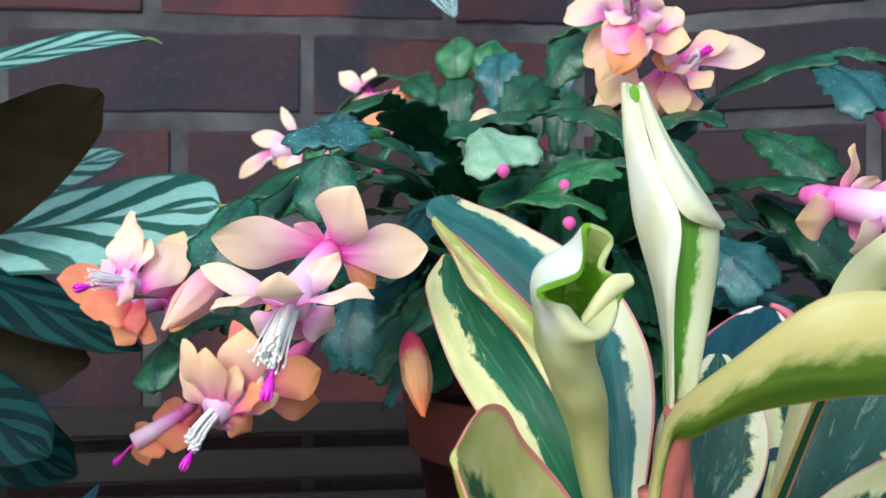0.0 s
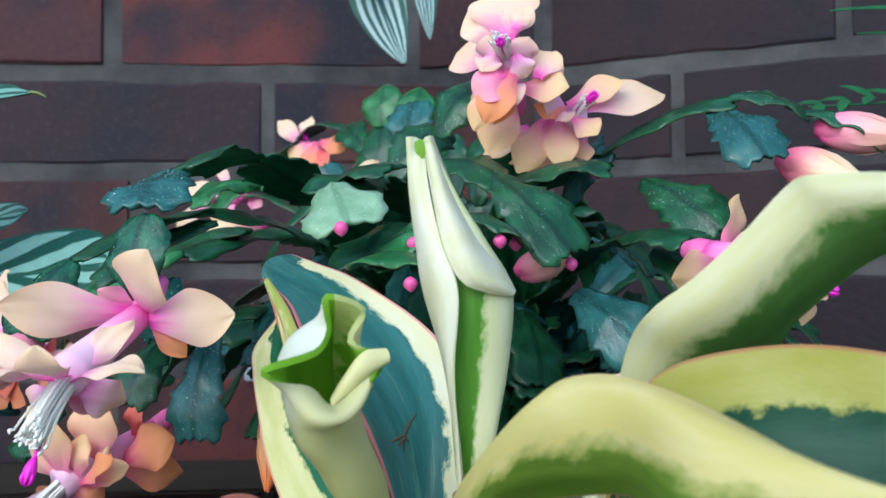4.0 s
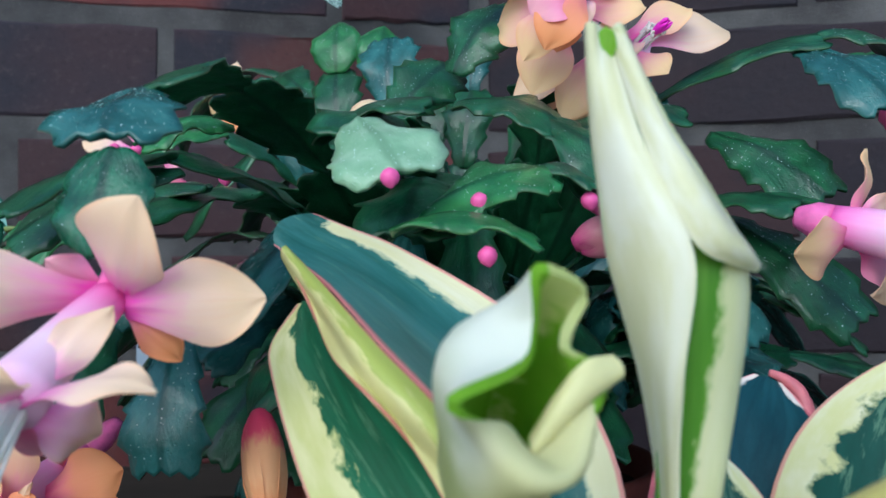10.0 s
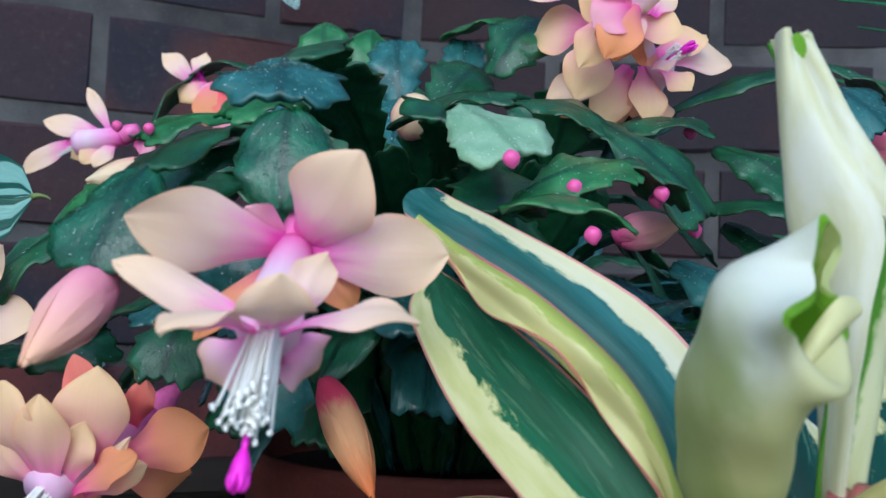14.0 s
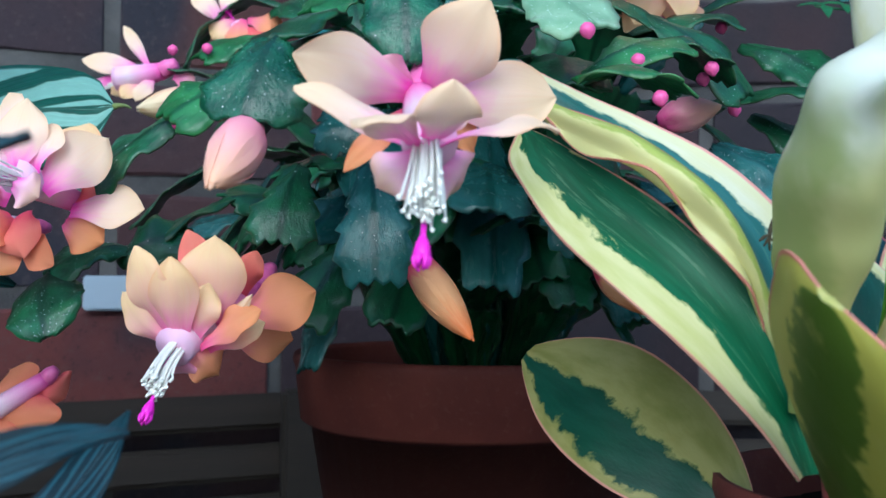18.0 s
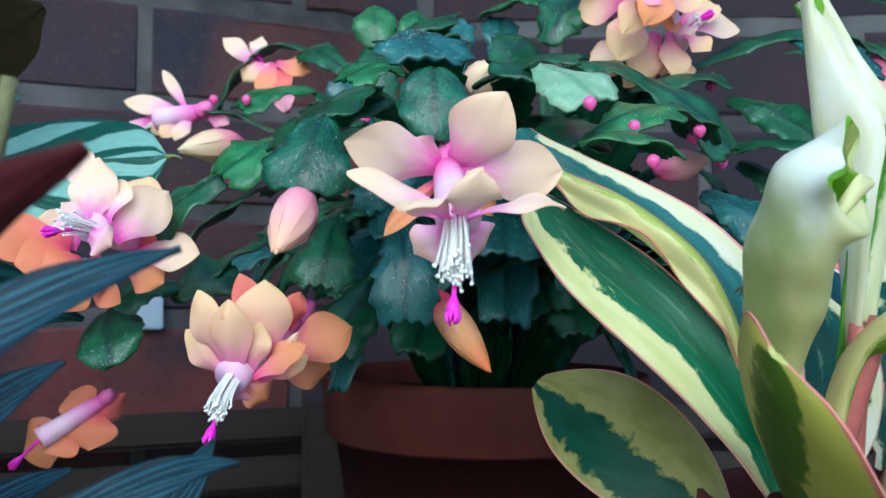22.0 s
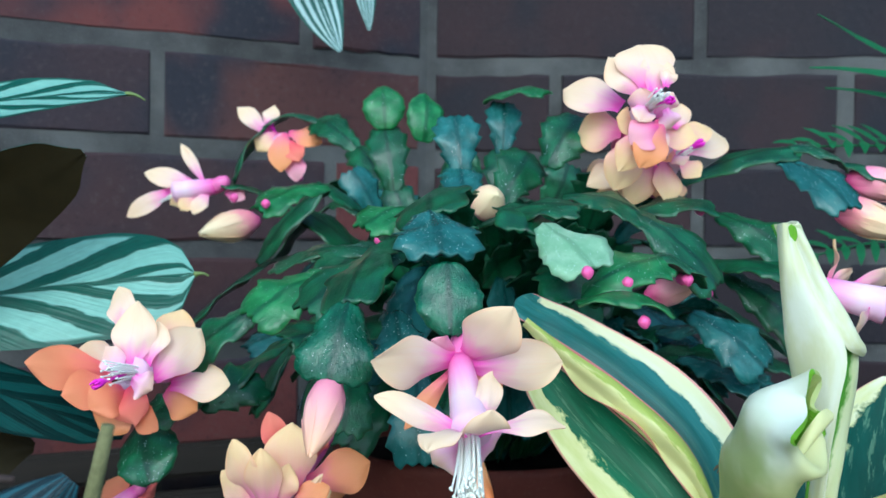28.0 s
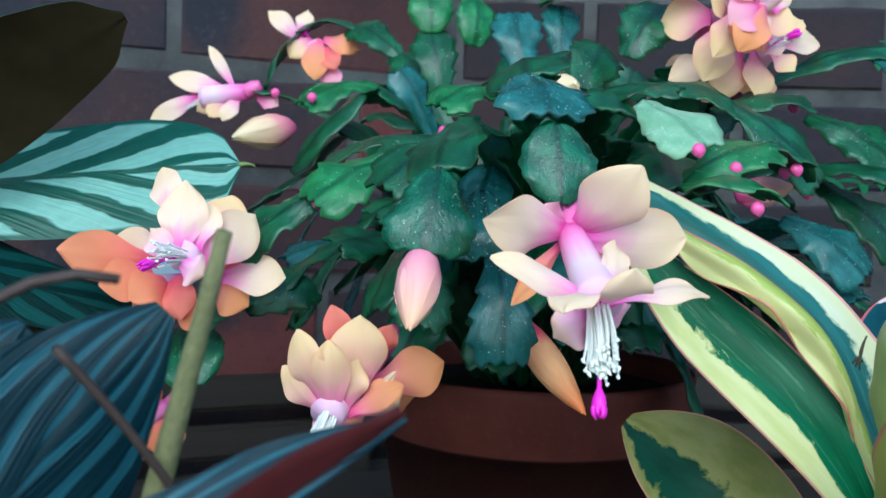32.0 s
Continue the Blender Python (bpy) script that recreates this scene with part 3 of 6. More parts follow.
def funnel(parent, rings, mats, label, nu=48, nv=40, thick=0.0013):
    """A rolled leaf through closed loops, from its open rim down to its base."""
    rings = [[V(p) for p in r] for r in rings]

    def loop(r, f):
        n = len(r)
        i = int(f * n) % n
        q = f * n - int(f * n)
        a, b, c, d = r[i - 1], r[i], r[(i + 1) % n], r[(i + 2) % n]
        return b + ((c - a) * q + (a * 2 - b * 5 + c * 4 - d) * q * q + (b * 3 - c * 3 + d - a) * q ** 3) * 0.5
    grid = [[curve_at([loop(r, i / nu) for r in rings], (j / nv) ** 1.3) for i in range(nu)] for j in range(nv + 1)]
    return shell("leaf", parent, grid, lambda i, j: (i / nu, 1 - j / nv), mats, thick, True, label)


def tube(name, parent, pts, radii, mat, n=8, steps=None, label="", flat=1.0):
    """A round rod along a curve, closed at both ends, with radii spread evenly along it."""
    pts = [V(p) for p in pts]
    steps = steps or max(4, 5 * (len(pts) - 1))
    verts, uvs, faces = [], [], []
    t0 = (pts[1] - pts[0]).normalized()
    ref = V((0, 0, 1)) if abs(t0.z) < 0.9 else V((1, 0, 0))
    for j in range(steps + 1):
        v = j / steps
        c = curve_at(pts, v)
        t = (curve_at(pts, min(1.0, v + 0.02)) - curve_at(pts, max(0.0, v - 0.02))).normalized()
        a = (ref - t * ref.dot(t)).normalized()
        b = t.cross(a)
        q = v * (len(radii) - 1)
        i0 = min(int(q), len(radii) - 2)
        r = radii[i0] + (radii[i0 + 1] - radii[i0]) * (q - i0)
        for i in range(n):
            g = math.tau * i / n
            verts.append(c + a * (r * math.cos(g)) + b * (r * flat * math.sin(g)))
            uvs.append((i / n, v))
    for j in range(steps):
        for i in range(n):
            a, b = j * n + i, j * n + (i + 1) % n
            faces.append((a, b, b + n, a + n))
    faces.append(tuple(range(n - 1, -1, -1)))
    faces.append(tuple(range(steps * n, steps * n + n)))
    return finish(name, verts, faces, uvs, [mat], [0] * len(faces), parent, label)


def blend(parts):
    """Several meshes of one part become one mesh."""
    bm = bmesh.new()
    keep = parts[0]
    me = bpy.data.meshes.new(keep.name)
    for k, o in enumerate(parts):
        seen = len(bm.faces)
        bm.from_mesh(o.data)
        bm.faces.ensure_lookup_table()
        me.materials.append(o.data.materials[0])
        for face in bm.faces[seen:]:
            face.material_index = k
    bm.to_mesh(me)
    bm.free()
    keep.data = me
    for o in parts[1:]:
        bpy.data.objects.remove(o)
    return keep


def lathe(name, parent, profile, mat, centre, n=48, label=""):
    verts, uvs, faces = [], [], []
    for j, (r, z) in enumerate(profile):
        for i in range(n):
            a = math.tau * i / n
            verts.append((centre[0] + r * math.cos(a), centre[1] + r * math.sin(a), centre[2] + z))
            uvs.append((i / n, j / len(profile)))
    for j in range(len(profile) - 1):
        for i in range(n):
            a, b = j * n + i, j * n + (i + 1) % n
            faces.append((a, b, b + n, a + n))
    faces.append(tuple(range(n - 1, -1, -1)))
    faces.append(tuple(range((len(profile) - 1) * n, len(profile) * n)))
    return finish(name, verts, faces, uvs, [mat], [0] * len(faces), parent, label)


def thing(name, at, label, category, group=""):
    ob = new(name)
    ob.empty_display_size = 0.02
    return tagged(ob, label, category, group)


# ---- setting ----
CORNER = V((0.104, 0.760, 0.0))
COURSE, JOINT = 0.0735, 0.0135
brick_meshes = {}


def brick_mesh(length, height, mat, depth=0.03, ch=0.0013):
    key = (round(length, 3), mat.name)
    if key in brick_meshes:
        return brick_meshes[key]
    l, h = length / 2, height / 2
    rng = random.Random(int(key[0] * 1000))
    ring = []
    for z, sgn in ((-h, 1), (h, -1)):
        for q in range(8):
            ring.append(((-l + 2 * l * q / 7) * sgn, z))
    verts = []
    for x, z in ring:
        j = rng.uniform(-0.0010, 0.0010)
        verts.append((x, depth, z + j))
    for x, z in ring:
        j = rng.uniform(-0.0012, 0.0012)
        verts.append((x, ch, z + j))
    for x, z in ring:
        verts.append((x * (1 - ch / l) + rng.uniform(-0.0006, 0.0006), rng.uniform(-0.0005, 0.0005), z * (1 - ch * 1.4 / h) + rng.uniform(-0.0012, 0.0012)))
    n = len(ring)
    faces = []
    for b in (0, n):
        for i in range(n):
            k = (i + 1) % n
            faces.append((b + i, b + k, b + n + k, b + n + i))
    faces.append(tuple(range(2 * n, 3 * n)))
    me = bpy.data.meshes.new("brick")
    me.from_pydata(verts, [], faces)
    me.materials.append(mat)
    me.update()
    brick_meshes[key] = me
    return me


def brick_wall(name, angle, sign, reach, first, high, label):
    """A wall from the corner, going left (sign -1) or right (+1), with its bricks as parts."""
    rot = Matrix.Rotation(radians(angle), 4, "Z")
    place = Matrix.Translation(CORNER) @ rot
    bm = bmesh.new()
    x0, x1 = (-reach, 0.05) if sign < 0 else (-0.002, reach)
    y0, z0 = 0.0020, -0.6
    bmesh.ops.create_cube(bm, size=1.0, matrix=Matrix.LocRotScale(((x0 + x1) / 2, y0 + 0.06, (z0 + high) / 2), None, (x1 - x0, 0.12, high - z0)))
    me = bpy.data.meshes.new(name)
    bm.to_mesh(me)
    bm.free()
    me.materials.append(MORTAR)
    wall = tagged(new(name, me), label, "wall", "", "structure")
    wall.matrix_world = place
    row0 = 0.349 - 6 * COURSE
    k = 0
    z = row0
    rng = random.Random(5 if sign < 0 else 8)
    while z + COURSE < high:
        start = first[k % 2] - (0.02 if sign < 0 and k == 4 else 0.0)
        edges = [0.0]
        s = start
        while s < reach:
            edges.append(s)
            s += 0.225
        for a, b in zip(edges, edges[1:]):
            length = b - a - (JOINT if a else JOINT * 0.75)
            mid = (a + b) / 2 + (0 if a else JOINT * 0.12)
            ob = new("brick", brick_mesh(length, COURSE - JOINT, BRICK if sign < 0 else BRICK_SHADED))
            ob.parent = wall
            ob.location = (sign * mid, rng.uniform(-0.0012, 0.0012), z + COURSE / 2)
            ob.rotation_euler = (rng.uniform(-0.006, 0.006), rng.uniform(-0.004, 0.004), rng.uniform(-0.004, 0.004))
        z += COURSE
        k += 1
    return wall


def box(name, parent, size, at, mat, bevel=0.002, label=""):
    bm = bmesh.new()
    bmesh.ops.create_cube(bm, size=1.0, matrix=Matrix.Diagonal((*size, 1)))
    bmesh.ops.bevel(bm, geom=bm.edges[:], offset=bevel, segments=2, affect="EDGES")
    me = bpy.data.meshes.new(name)
    bm.to_mesh(me)
    bm.free()
    me.materials.append(mat)
    ob = new(name, me)
    ob.location = at
    if parent is not None:
        ob.parent = parent
    if label:
        ob["label"] = label
    return ob


# ground out of view, kept pale to throw light up onto the petals
gm = bpy.data.meshes.new("ground")
gm.from_pydata([(-30, -30, -0.6), (30, -30, -0.6), (30, 30, -0.6), (-30, 30, -0.6)], [], [(0, 1, 2, 3)])
gm.materials.append(simple("ground_bounce", (0.36, 0.35, 0.33), 0.85, 0.2, 3.0, 0.4))
tagged(new("ground", gm), "unseen pale grey ground below the bench, bounces light upward", "ground", "", "structure")

bench = thing("slatted_bench", (0, 0, 0), "weathered brown wooden slatted bench in front of the brick wall", "bench")
for i in range(9):
    box("slat", bench, (1.5, 0.066, 0.018), (0.0, 0.695 - i * 0.078 - 0.02, 0.0 - 0.009), BOARD, 0.003)
for k in range(4):
    for a, x, y, length in ((7.0, -0.235, 0.702, 0.66), (-22.0, 0.300, 0.662, 0.44)):
        s = box("back_slat", bench, (length, 0.014, 0.023), (x, y, 0.054 - k * 0.033), BOARD, 0.003)
        s.rotation_euler = (radians(-8), 0, radians(a))
for x in (-0.45, 0.02, 0.42):
    box("back_post", bench, (0.03, 0.012, 0.26), (x, 0.735 - abs(x - 0.1) * (0.12 if x < 0.1 else 0.40) - 0.012, -0.06), BOARD, 0.003)
for x in (-0.55, 0.55):
    box("bearer", bench, (0.05, 0.66, 0.05), (x, 0.38, -0.043), BOARD, 0.004)
    for y in (0.1, 0.66):
        box("leg", bench, (0.05, 0.05, 0.532), (x, y, -0.334), BOARD, 0.004)


def pot(parent, centre, r, h, rim):
    """A terracotta pot with a rolled rim; centre is the middle of its foot."""
    p = [(r * 0.70, 0.0), (r * 0.74, 0.003), (r * 0.90, h - rim), (r * 0.905, h - rim - 0.001), (r * 0.955, h - rim + 0.002), (r * 0.985, h - 0.006), (r, h - 0.003), (r * 0.99, h), (r * 0.955, h), (r * 0.945, h - 0.003), (r * 0.90, h - 0.018), (r * 0.86, h - 0.02)]
    lathe("pot", parent, p, TERRACOTTA, centre, 56, "plain reddish terracotta pot")
    rng = random.Random(3)
    verts, faces, uvs = [], [], []
    rings, n = 9, 40
    for j in range(rings + 1):
        for i in range(n):
            a = math.tau * i / n
            q = r * 0.93 * j / rings
            verts.append((centre[0] + q * math.cos(a), centre[1] + q * math.sin(a), centre[2] + h - 0.012 + (rng.uniform(-0.003, 0.003) if j < rings else 0)))
            uvs.append((i / n, j / rings))
    for j in range(rings):
        for i in range(n):
            a, b = j * n + i, j * n + (i + 1) % n
            faces.append((a, a + n, b + n, b))
    finish("soil", verts, faces, uvs, [SOIL], [0] * len(faces), parent, "dark damp potting soil")


# ---- the flowering cactus ----
cactus = thing("flowering_cactus", (0, 0, 0), "holiday cactus with peach and pink flowers in a terracotta pot", "potted plant")
POT = V((0.060, 0.500, 0.0))
pot(cactus, POT, 0.081, 0.109, 0.031)


def toothed(k=3, tip=0.66, amount=0.30, shift=0.0):
    def f(v):
        env = 0.26 + 0.74 * min(1.0, v / 0.66) ** 0.75
        if v > 0.80:
            env *= 1 - (1 - tip) * ((v - 0.80) / 0.20) ** 1.5
        saw = (v * k + 0.12 + shift) % 1.0
        return env * (1 - amount + amount * (1.12 * saw if saw < 0.88 else (1 - saw) / 0.12) ** 1.1)
    return f


def oval(lo=0.32, power=0.62):
    def f(v):
        e = max(0.0, math.sin(math.pi * (0.06 + 0.90 * v))) ** power
        return max(lo if v < 0.05 else 0.25, e) * (1 + 0.03 * math.sin(v * 31))
    return f


def joint(base, tip, width, hint=(0, 0, 1), mat=None, round_=False, sag=0.004, cup=-28, teeth=0.30):
    """One flat stem joint of the cactus, from its base to its tip."""
    b, t = V(base), V(tip)
    mid = (b + t) * 0.5 + V(hint).normalized() * sag
    k = 3.2 + (abs(b.x * 991) % 1.0) * 1.2
    shape = oval() if round_ else toothed(k if teeth > 0.2 else 5.0, 0.74, teeth * 0.72, abs(b.y * 577) % 0.5)
    return blade("stem_joint", cactus, [b, mid, t], width * (1.0 if round_ else 1.12), hint, shape, [mat or CACTUS], cup, None, None, 0.0014, 1.5, 0.0015, 0.0005, 8, 30, 0.0, "", 0.0010, 0.0008 if round_ else (0.0026 if teeth > 0.2 else 0.0012))


DROP = G("water_drop").done((0.80, 0.90, 0.88), 0.05, 0.9, 0.35, (0.6, 0.8, 0.7), 0.6)


def drops(ob, count, seed):
    """Small beads of water on the upper face of a joint, as one part of it."""
    rng = random.Random(seed)
    me = ob.data
    half = 9 * 31
    up = sum((me.vertices[i].co - me.vertices[i + half].co for i in range(half)), V((0, 0, 0))).normalized()
    verts, faces, uvs = [], [], []
    for _ in range(count):
        i = rng.randrange(9 * 4, half - 9 * 2)
        if i % 9 in (0, 8):
            continue
        p = me.vertices[i].co.lerp(me.vertices[i + rng.choice((1, 9))].co, rng.random())
        n = (me.vertices[i].co - me.vertices[i + half].co).normalized().lerp(up, 0.3).normalized()
        a = n.orthogonal().normalized()
        b = n.cross(a)
        r = rng.uniform(0.00008, 0.00021) * rng.uniform(0.5, 1.0)
        k = len(verts)
        for h, q in ((-0.2, 1.0), (0.35, 0.8)):
            for j in range(6):
                verts.append(p + (a * math.cos(j * math.tau / 6) + b * math.sin(j * math.tau / 6)) * r * q + n * r * h)
        verts.append(p + n * r * 0.6)
        for j in range(6):
            m = (j + 1) % 6
            faces += [(k + j, k + m, k + 6 + m, k + 6 + j), (k + 6 + j, k + 6 + m, k + 12)]
    uvs = [(0, 0)] * len(verts)
    if faces:
        o = finish("dew", verts, faces, uvs, [DROP], [0] * len(faces), ob, "clear water droplets")
        o["kind"] = "stuff"


def branch(points, count, width, hint=(0, 0, 1), mats=(None,), roll=0.0, seed=1):
    """A chain of stem joints along a curve from the crown."""
    rng = random.Random(seed)
    pts = [V(p) for p in points]
    for i in range(count):
        a, b = curve_at(pts, i / count), curve_at(pts, (i + 1) / count + 0.01)
        h = V(hint) + V((rng.uniform(-0.5, 0.5), rng.uniform(-0.5, 0.5), rng.uniform(-0.1, 0.2)))
        joint(a, b, width * rng.uniform(0.85, 1.15) * (0.75 if i == 0 else 1.0), h, rng.choice(mats), rng.random() < 0.12, 0.003, rng.uniform(-40, -10))


CROWN = POT + V((0, 0, 0.115))
# the dark inner mass of arching stems
rng = random.Random(21)
for i in range(30):
    a = math.tau * (i + rng.uniform(-0.3, 0.3)) / 30
    reach = rng.uniform(0.09, 0.165)
    out = V((math.cos(a), math.sin(a), 0))
    high = rng.uniform(0.04, 0.10) + (0.02 if math.sin(a) > 0.2 else 0.0)
    start = CROWN + out * 0.02 + V((0, 0, -0.012))
    branch([start, CROWN + out * reach * 0.5 + V((0, 0, high)), CROWN + out * reach + V((0, 0, high - rng.uniform(0.01, 0.07)))], 4, 0.022, out * 0.5 + V((0, 0, 1)), (CACTUS, CACTUS, CACTUS, CACTUS_SKY), 0.0, i)
for i in range(14):
    a = math.pi + math.pi * (i + rng.uniform(0.2, 0.8)) / 14
    out = V((math.cos(a), math.sin(a), 0))
    start = CROWN + out * 0.03 + V((0, 0, -0.012))
    branch([start, CROWN + out * 0.07 + V((0, 0, 0.05)), CROWN + out * rng.uniform(0.10, 0.135) + V((0, 0, rng.uniform(0.012, 0.05)))], 3, 0.023, out + V((0, 0, 0.5)), (CACTUS, CACTUS, CACTUS_SKY), 0.0, 50 + i)

for i in range(22):
    a = -math.pi * 0.62 + math.pi * 0.75 * (i + rng.uniform(0.1, 0.9)) / 22
    out = V((math.cos(a), math.sin(a), 0))
    start = CROWN + out * 0.03 + V((0, 0, -0.012))
    reach = rng.uniform(0.11, 0.17)
    branch([start, CROWN + out * reach * 0.55 + V((0, 0, rng.uniform(0.03, 0.07))), CROWN + out * reach + V((0, 0, rng.uniform(0.0, 0.06)))], 4, 0.024, out * 0.6 + V((0, 0, 0.8)), (CACTUS, CACTUS, CACTUS_SKY), 0.0, 150 + i)

UP, FRONT, FACE = (-0.05, -0.35, 0.93), (-0.25, -0.95, 0.12), (-0.2, -0.75, 0.6)
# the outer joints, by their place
joint((-0.032, 0.303, 0.222), (-0.035, 0.281, 0.209), 0.0255, (-0.1, -0.52, 0.85), CACTUS_SKY, sag=0.002, cup=-28)
joint((-0.033, 0.282, 0.207), (-0.034, 0.275, 0.187), 0.0195, FRONT, CACTUS_TEAL, True, 0.002, -25)
joint((-0.059, 0.294, 0.195), (-0.067, 0.281, 0.174), 0.0220, (-0.3, -0.9, 0.25), CACTUS_TEAL, False, 0.003, -45, 0.16)
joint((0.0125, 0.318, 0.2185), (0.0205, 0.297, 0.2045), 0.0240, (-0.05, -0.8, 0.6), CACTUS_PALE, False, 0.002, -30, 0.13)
joint((0.023, 0.386, 0.228), (0.042, 0.402, 0.250), 0.0220, (-0.1, -0.9, 0.4), CACTUS)
joint((0.003, 0.352, 0.218), (0.031, 0.327, 0.225), 0.0230, UP, CACTUS)
joint((-0.020, 0.358, 0.222), (-0.042, 0.350, 0.217), 0.0200, UP, CACTUS_FRESH)
joint((-0.033, 0.463, 0.236), (-0.066, 0.455, 0.225), 0.0240, UP, CACTUS_FRESH)
joint((-0.049, 0.364, 0.200), (-0.080, 0.356, 0.185), 0.0240, (-0.1, -0.55, 0.83), CACTUS_FRESH)
joint((-0.076, 0.366, 0.187), (-0.101, 0.378, 0.168), 0.0200, (0.15, -0.6, 0.8), CACTUS)
joint((-0.030, 0.340, 0.209), (-0.066, 0.326, 0.190), 0.0230, UP, CACTUS)
joint((-0.029, 0.378, 0.208), (-0.064, 0.408, 0.202), 0.0220, UP, CACTUS)
joint((0.007, 0.513, 0.270), (0.008, 0.524, 0.294), 0.0225, FRONT, CACTUS_FRESH, True)
joint((0.023, 0.499, 0.263), (0.027, 0.509, 0.289), 0.0205, (0.1, -0.95, 0.3), CACTUS_FRESH, True)
joint((0.009, 0.500, 0.235), (0.007, 0.515, 0.271), 0.0220, FRONT, CACTUS)
joint((0.010, 0.503, 0.235), (-0.003, 0.535, 0.262), 0.0210, (-0.3, -0.7, 0.6), CACTUS)
joint((-0.003, 0.533, 0.260), (-0.020, 0.564, 0.279), 0.0200, (-0.3, -0.7, 0.6), CACTUS)
joint((0.026, 0.445, 0.243), (0.027, 0.458, 0.272), 0.0225, FRONT, CACTUS_SKY)
joint((0.060, 0.480, 0.256), (0.064, 0.489, 0.284), 0.0185, FRONT, CACTUS_SKY)
joint((0.055, 0.492, 0.284), (0.078, 0.466, 0.287), 0.0220, UP, CACTUS_FRESH)
joint((0.018, 0.419, 0.222), (0.027, 0.449, 0.247), 0.0200, (-0.2, -0.9, 0.5), CACTUS_SKY)
joint((0.056, 0.470, 0.225), (0.061, 0.481, 0.258), 0.0200, FRONT, CACTUS)
joint((-0.017, 0.562, 0.277), (-0.046, 0.579, 0.277), 0.0200, (0.1, -0.25, 0.95), CACTUS, sag=0.005)
joint((-0.043, 0.579, 0.278), (-0.066, 0.564, 0.243), 0.0180, (-0.75, 0.25, 0.6), CACTUS, sag=0.004)
joint((0.042, 0.381, 0.243), (0.060, 0.388, 0.265), 0.0250, (-0.5, -0.75, 0.3), CACTUS)
joint((0.104, 0.386, 0.237), (0.148, 0.365, 0.253), 0.0230, UP, CACTUS)
joint((0.141, 0.366, 0.249), (0.149, 0.332, 0.227), 0.0220, (-0.2, -0.6, 0.75), CACTUS_SKY)
joint((0.146, 0.365, 0.253), (0.172, 0.364, 0.247), 0.0220, UP, CACTUS)
joint((0.171, 0.364, 0.247), (0.197, 0.361, 0.236), 0.0210, UP, CACTUS)
joint((0.040, 0.362, 0.230), (0.065, 0.344, 0.222), 0.0220, UP, CACTUS)
joint((0.061, 0.346, 0.224), (0.087, 0.328, 0.197), 0.0240, (-0.1, -0.6, 0.8), CACTUS)
joint((0.024, 0.313, 0.194), (0.055, 0.312, 0.207), 0.0230, (-0.1, -0.45, 0.9), CACTUS_FRESH)
joint((0.053, 0.312, 0.207), (0.072, 0.322, 0.200), 0.0200, UP, CACTUS)
joint((0.019, 0.304, 0.193), (0.050, 0.302, 0.191), 0.0210, (0.0, -0.15, 0.98), CACTUS_FRESH)
joint((0.068, 0.364, 0.223), (0.103, 0.356, 0.228), 0.0220, UP, CACTUS)
joint((0.117, 0.373, 0.225), (0.138, 0.345, 0.204), 0.0230, FACE, CACTUS)
joint((-0.038, 0.320, 0.190), (-0.038, 0.308, 0.172), 0.0190, FRONT, CACTUS_SKY)
joint((-0.046, 0.342, 0.172), (-0.054, 0.324, 0.150), 0.0180, FRONT, CACTUS)
joint((-0.028, 0.330, 0.172), (-0.030, 0.318, 0.140), 0.0200, FRONT, CACTUS_SKY)
joint((-0.113, 0.401, 0.142), (-0.112, 0.380, 0.124), 0.0240, (-0.3, -0.92, 0.15), CACTUS, True)
joint((-0.090, 0.408, 0.150), (-0.113, 0.401, 0.142), 0.0200, UP, CACTUS)
joint((-0.093, 0.406, 0.146), (-0.069, 0.411, 0.156), 0.0220, FACE, CACTUS)
joint((0.090, 0.350, 0.185), (0.110, 0.330, 0.165), 0.0230, FACE, CACTUS_SKY)
joint((0.120, 0.372, 0.200), (0.150, 0.350, 0.170), 0.0230, FACE, CACTUS)
joint((0.030, 0.345, 0.180), (0.034, 0.325, 0.150), 0.0220, FRONT, CACTUS_SKY)
for i, ob in enumerate([o for o in cactus.children if o.name.startswith('stem_joint')][-48:]):
    drops(ob, (30, 70, 150, 100)[i % 4], i)
# chains that carry them from the crown
for k, p in enumerate(((0.009, 0.501, 0.238), (0.010, 0.506, 0.238), (0.060, 0.472, 0.228), (0.018, 0.421, 0.225), (0.023, 0.388, 0.231), (0.026, 0.447, 0.246), (0.104, 0.388, 0.240), (0.044, 0.500, 0.262), (-0.018, 0.480, 0.245), (0.085, 0.455, 0.250))):
    branch([CROWN + V((0.012 * math.cos(k * 2.1), 0.012 * math.sin(k * 2.1), -0.012)), CROWN.lerp(V(p), 0.5) + V((-0.006, -0.012, 0.004)), p], 4, 0.020, (-0.2, -0.9, 0.35), (CACTUS, CACTUS, CACTUS_SKY), 0, 90 + k)
branch([CROWN, (0.005, 0.385, 0.215), (-0.032, 0.303, 0.222)], 4, 0.022, (0, -0.2, 1), (CACTUS,), 0, 71)
branch([CROWN, (-0.005, 0.395, 0.205), (-0.059, 0.296, 0.196)], 4, 0.022, (0, -0.2, 1), (CACTUS,), 0, 72)
branch([CROWN, (0.035, 0.40, 0.212), (0.010, 0.327, 0.217)], 4, 0.022, (0, -0.2, 1), (CACTUS,), 0, 73)
branch([CROWN, (0.04, 0.39, 0.20), (0.022, 0.312, 0.194)], 4, 0.022, (0, -0.2, 1), (CACTUS,), 0, 74)
branch([CROWN, (0.07, 0.43, 0.21), (0.106, 0.386, 0.237)], 3, 0.022, (0, -0.2, 1), (CACTUS,), 0, 75)
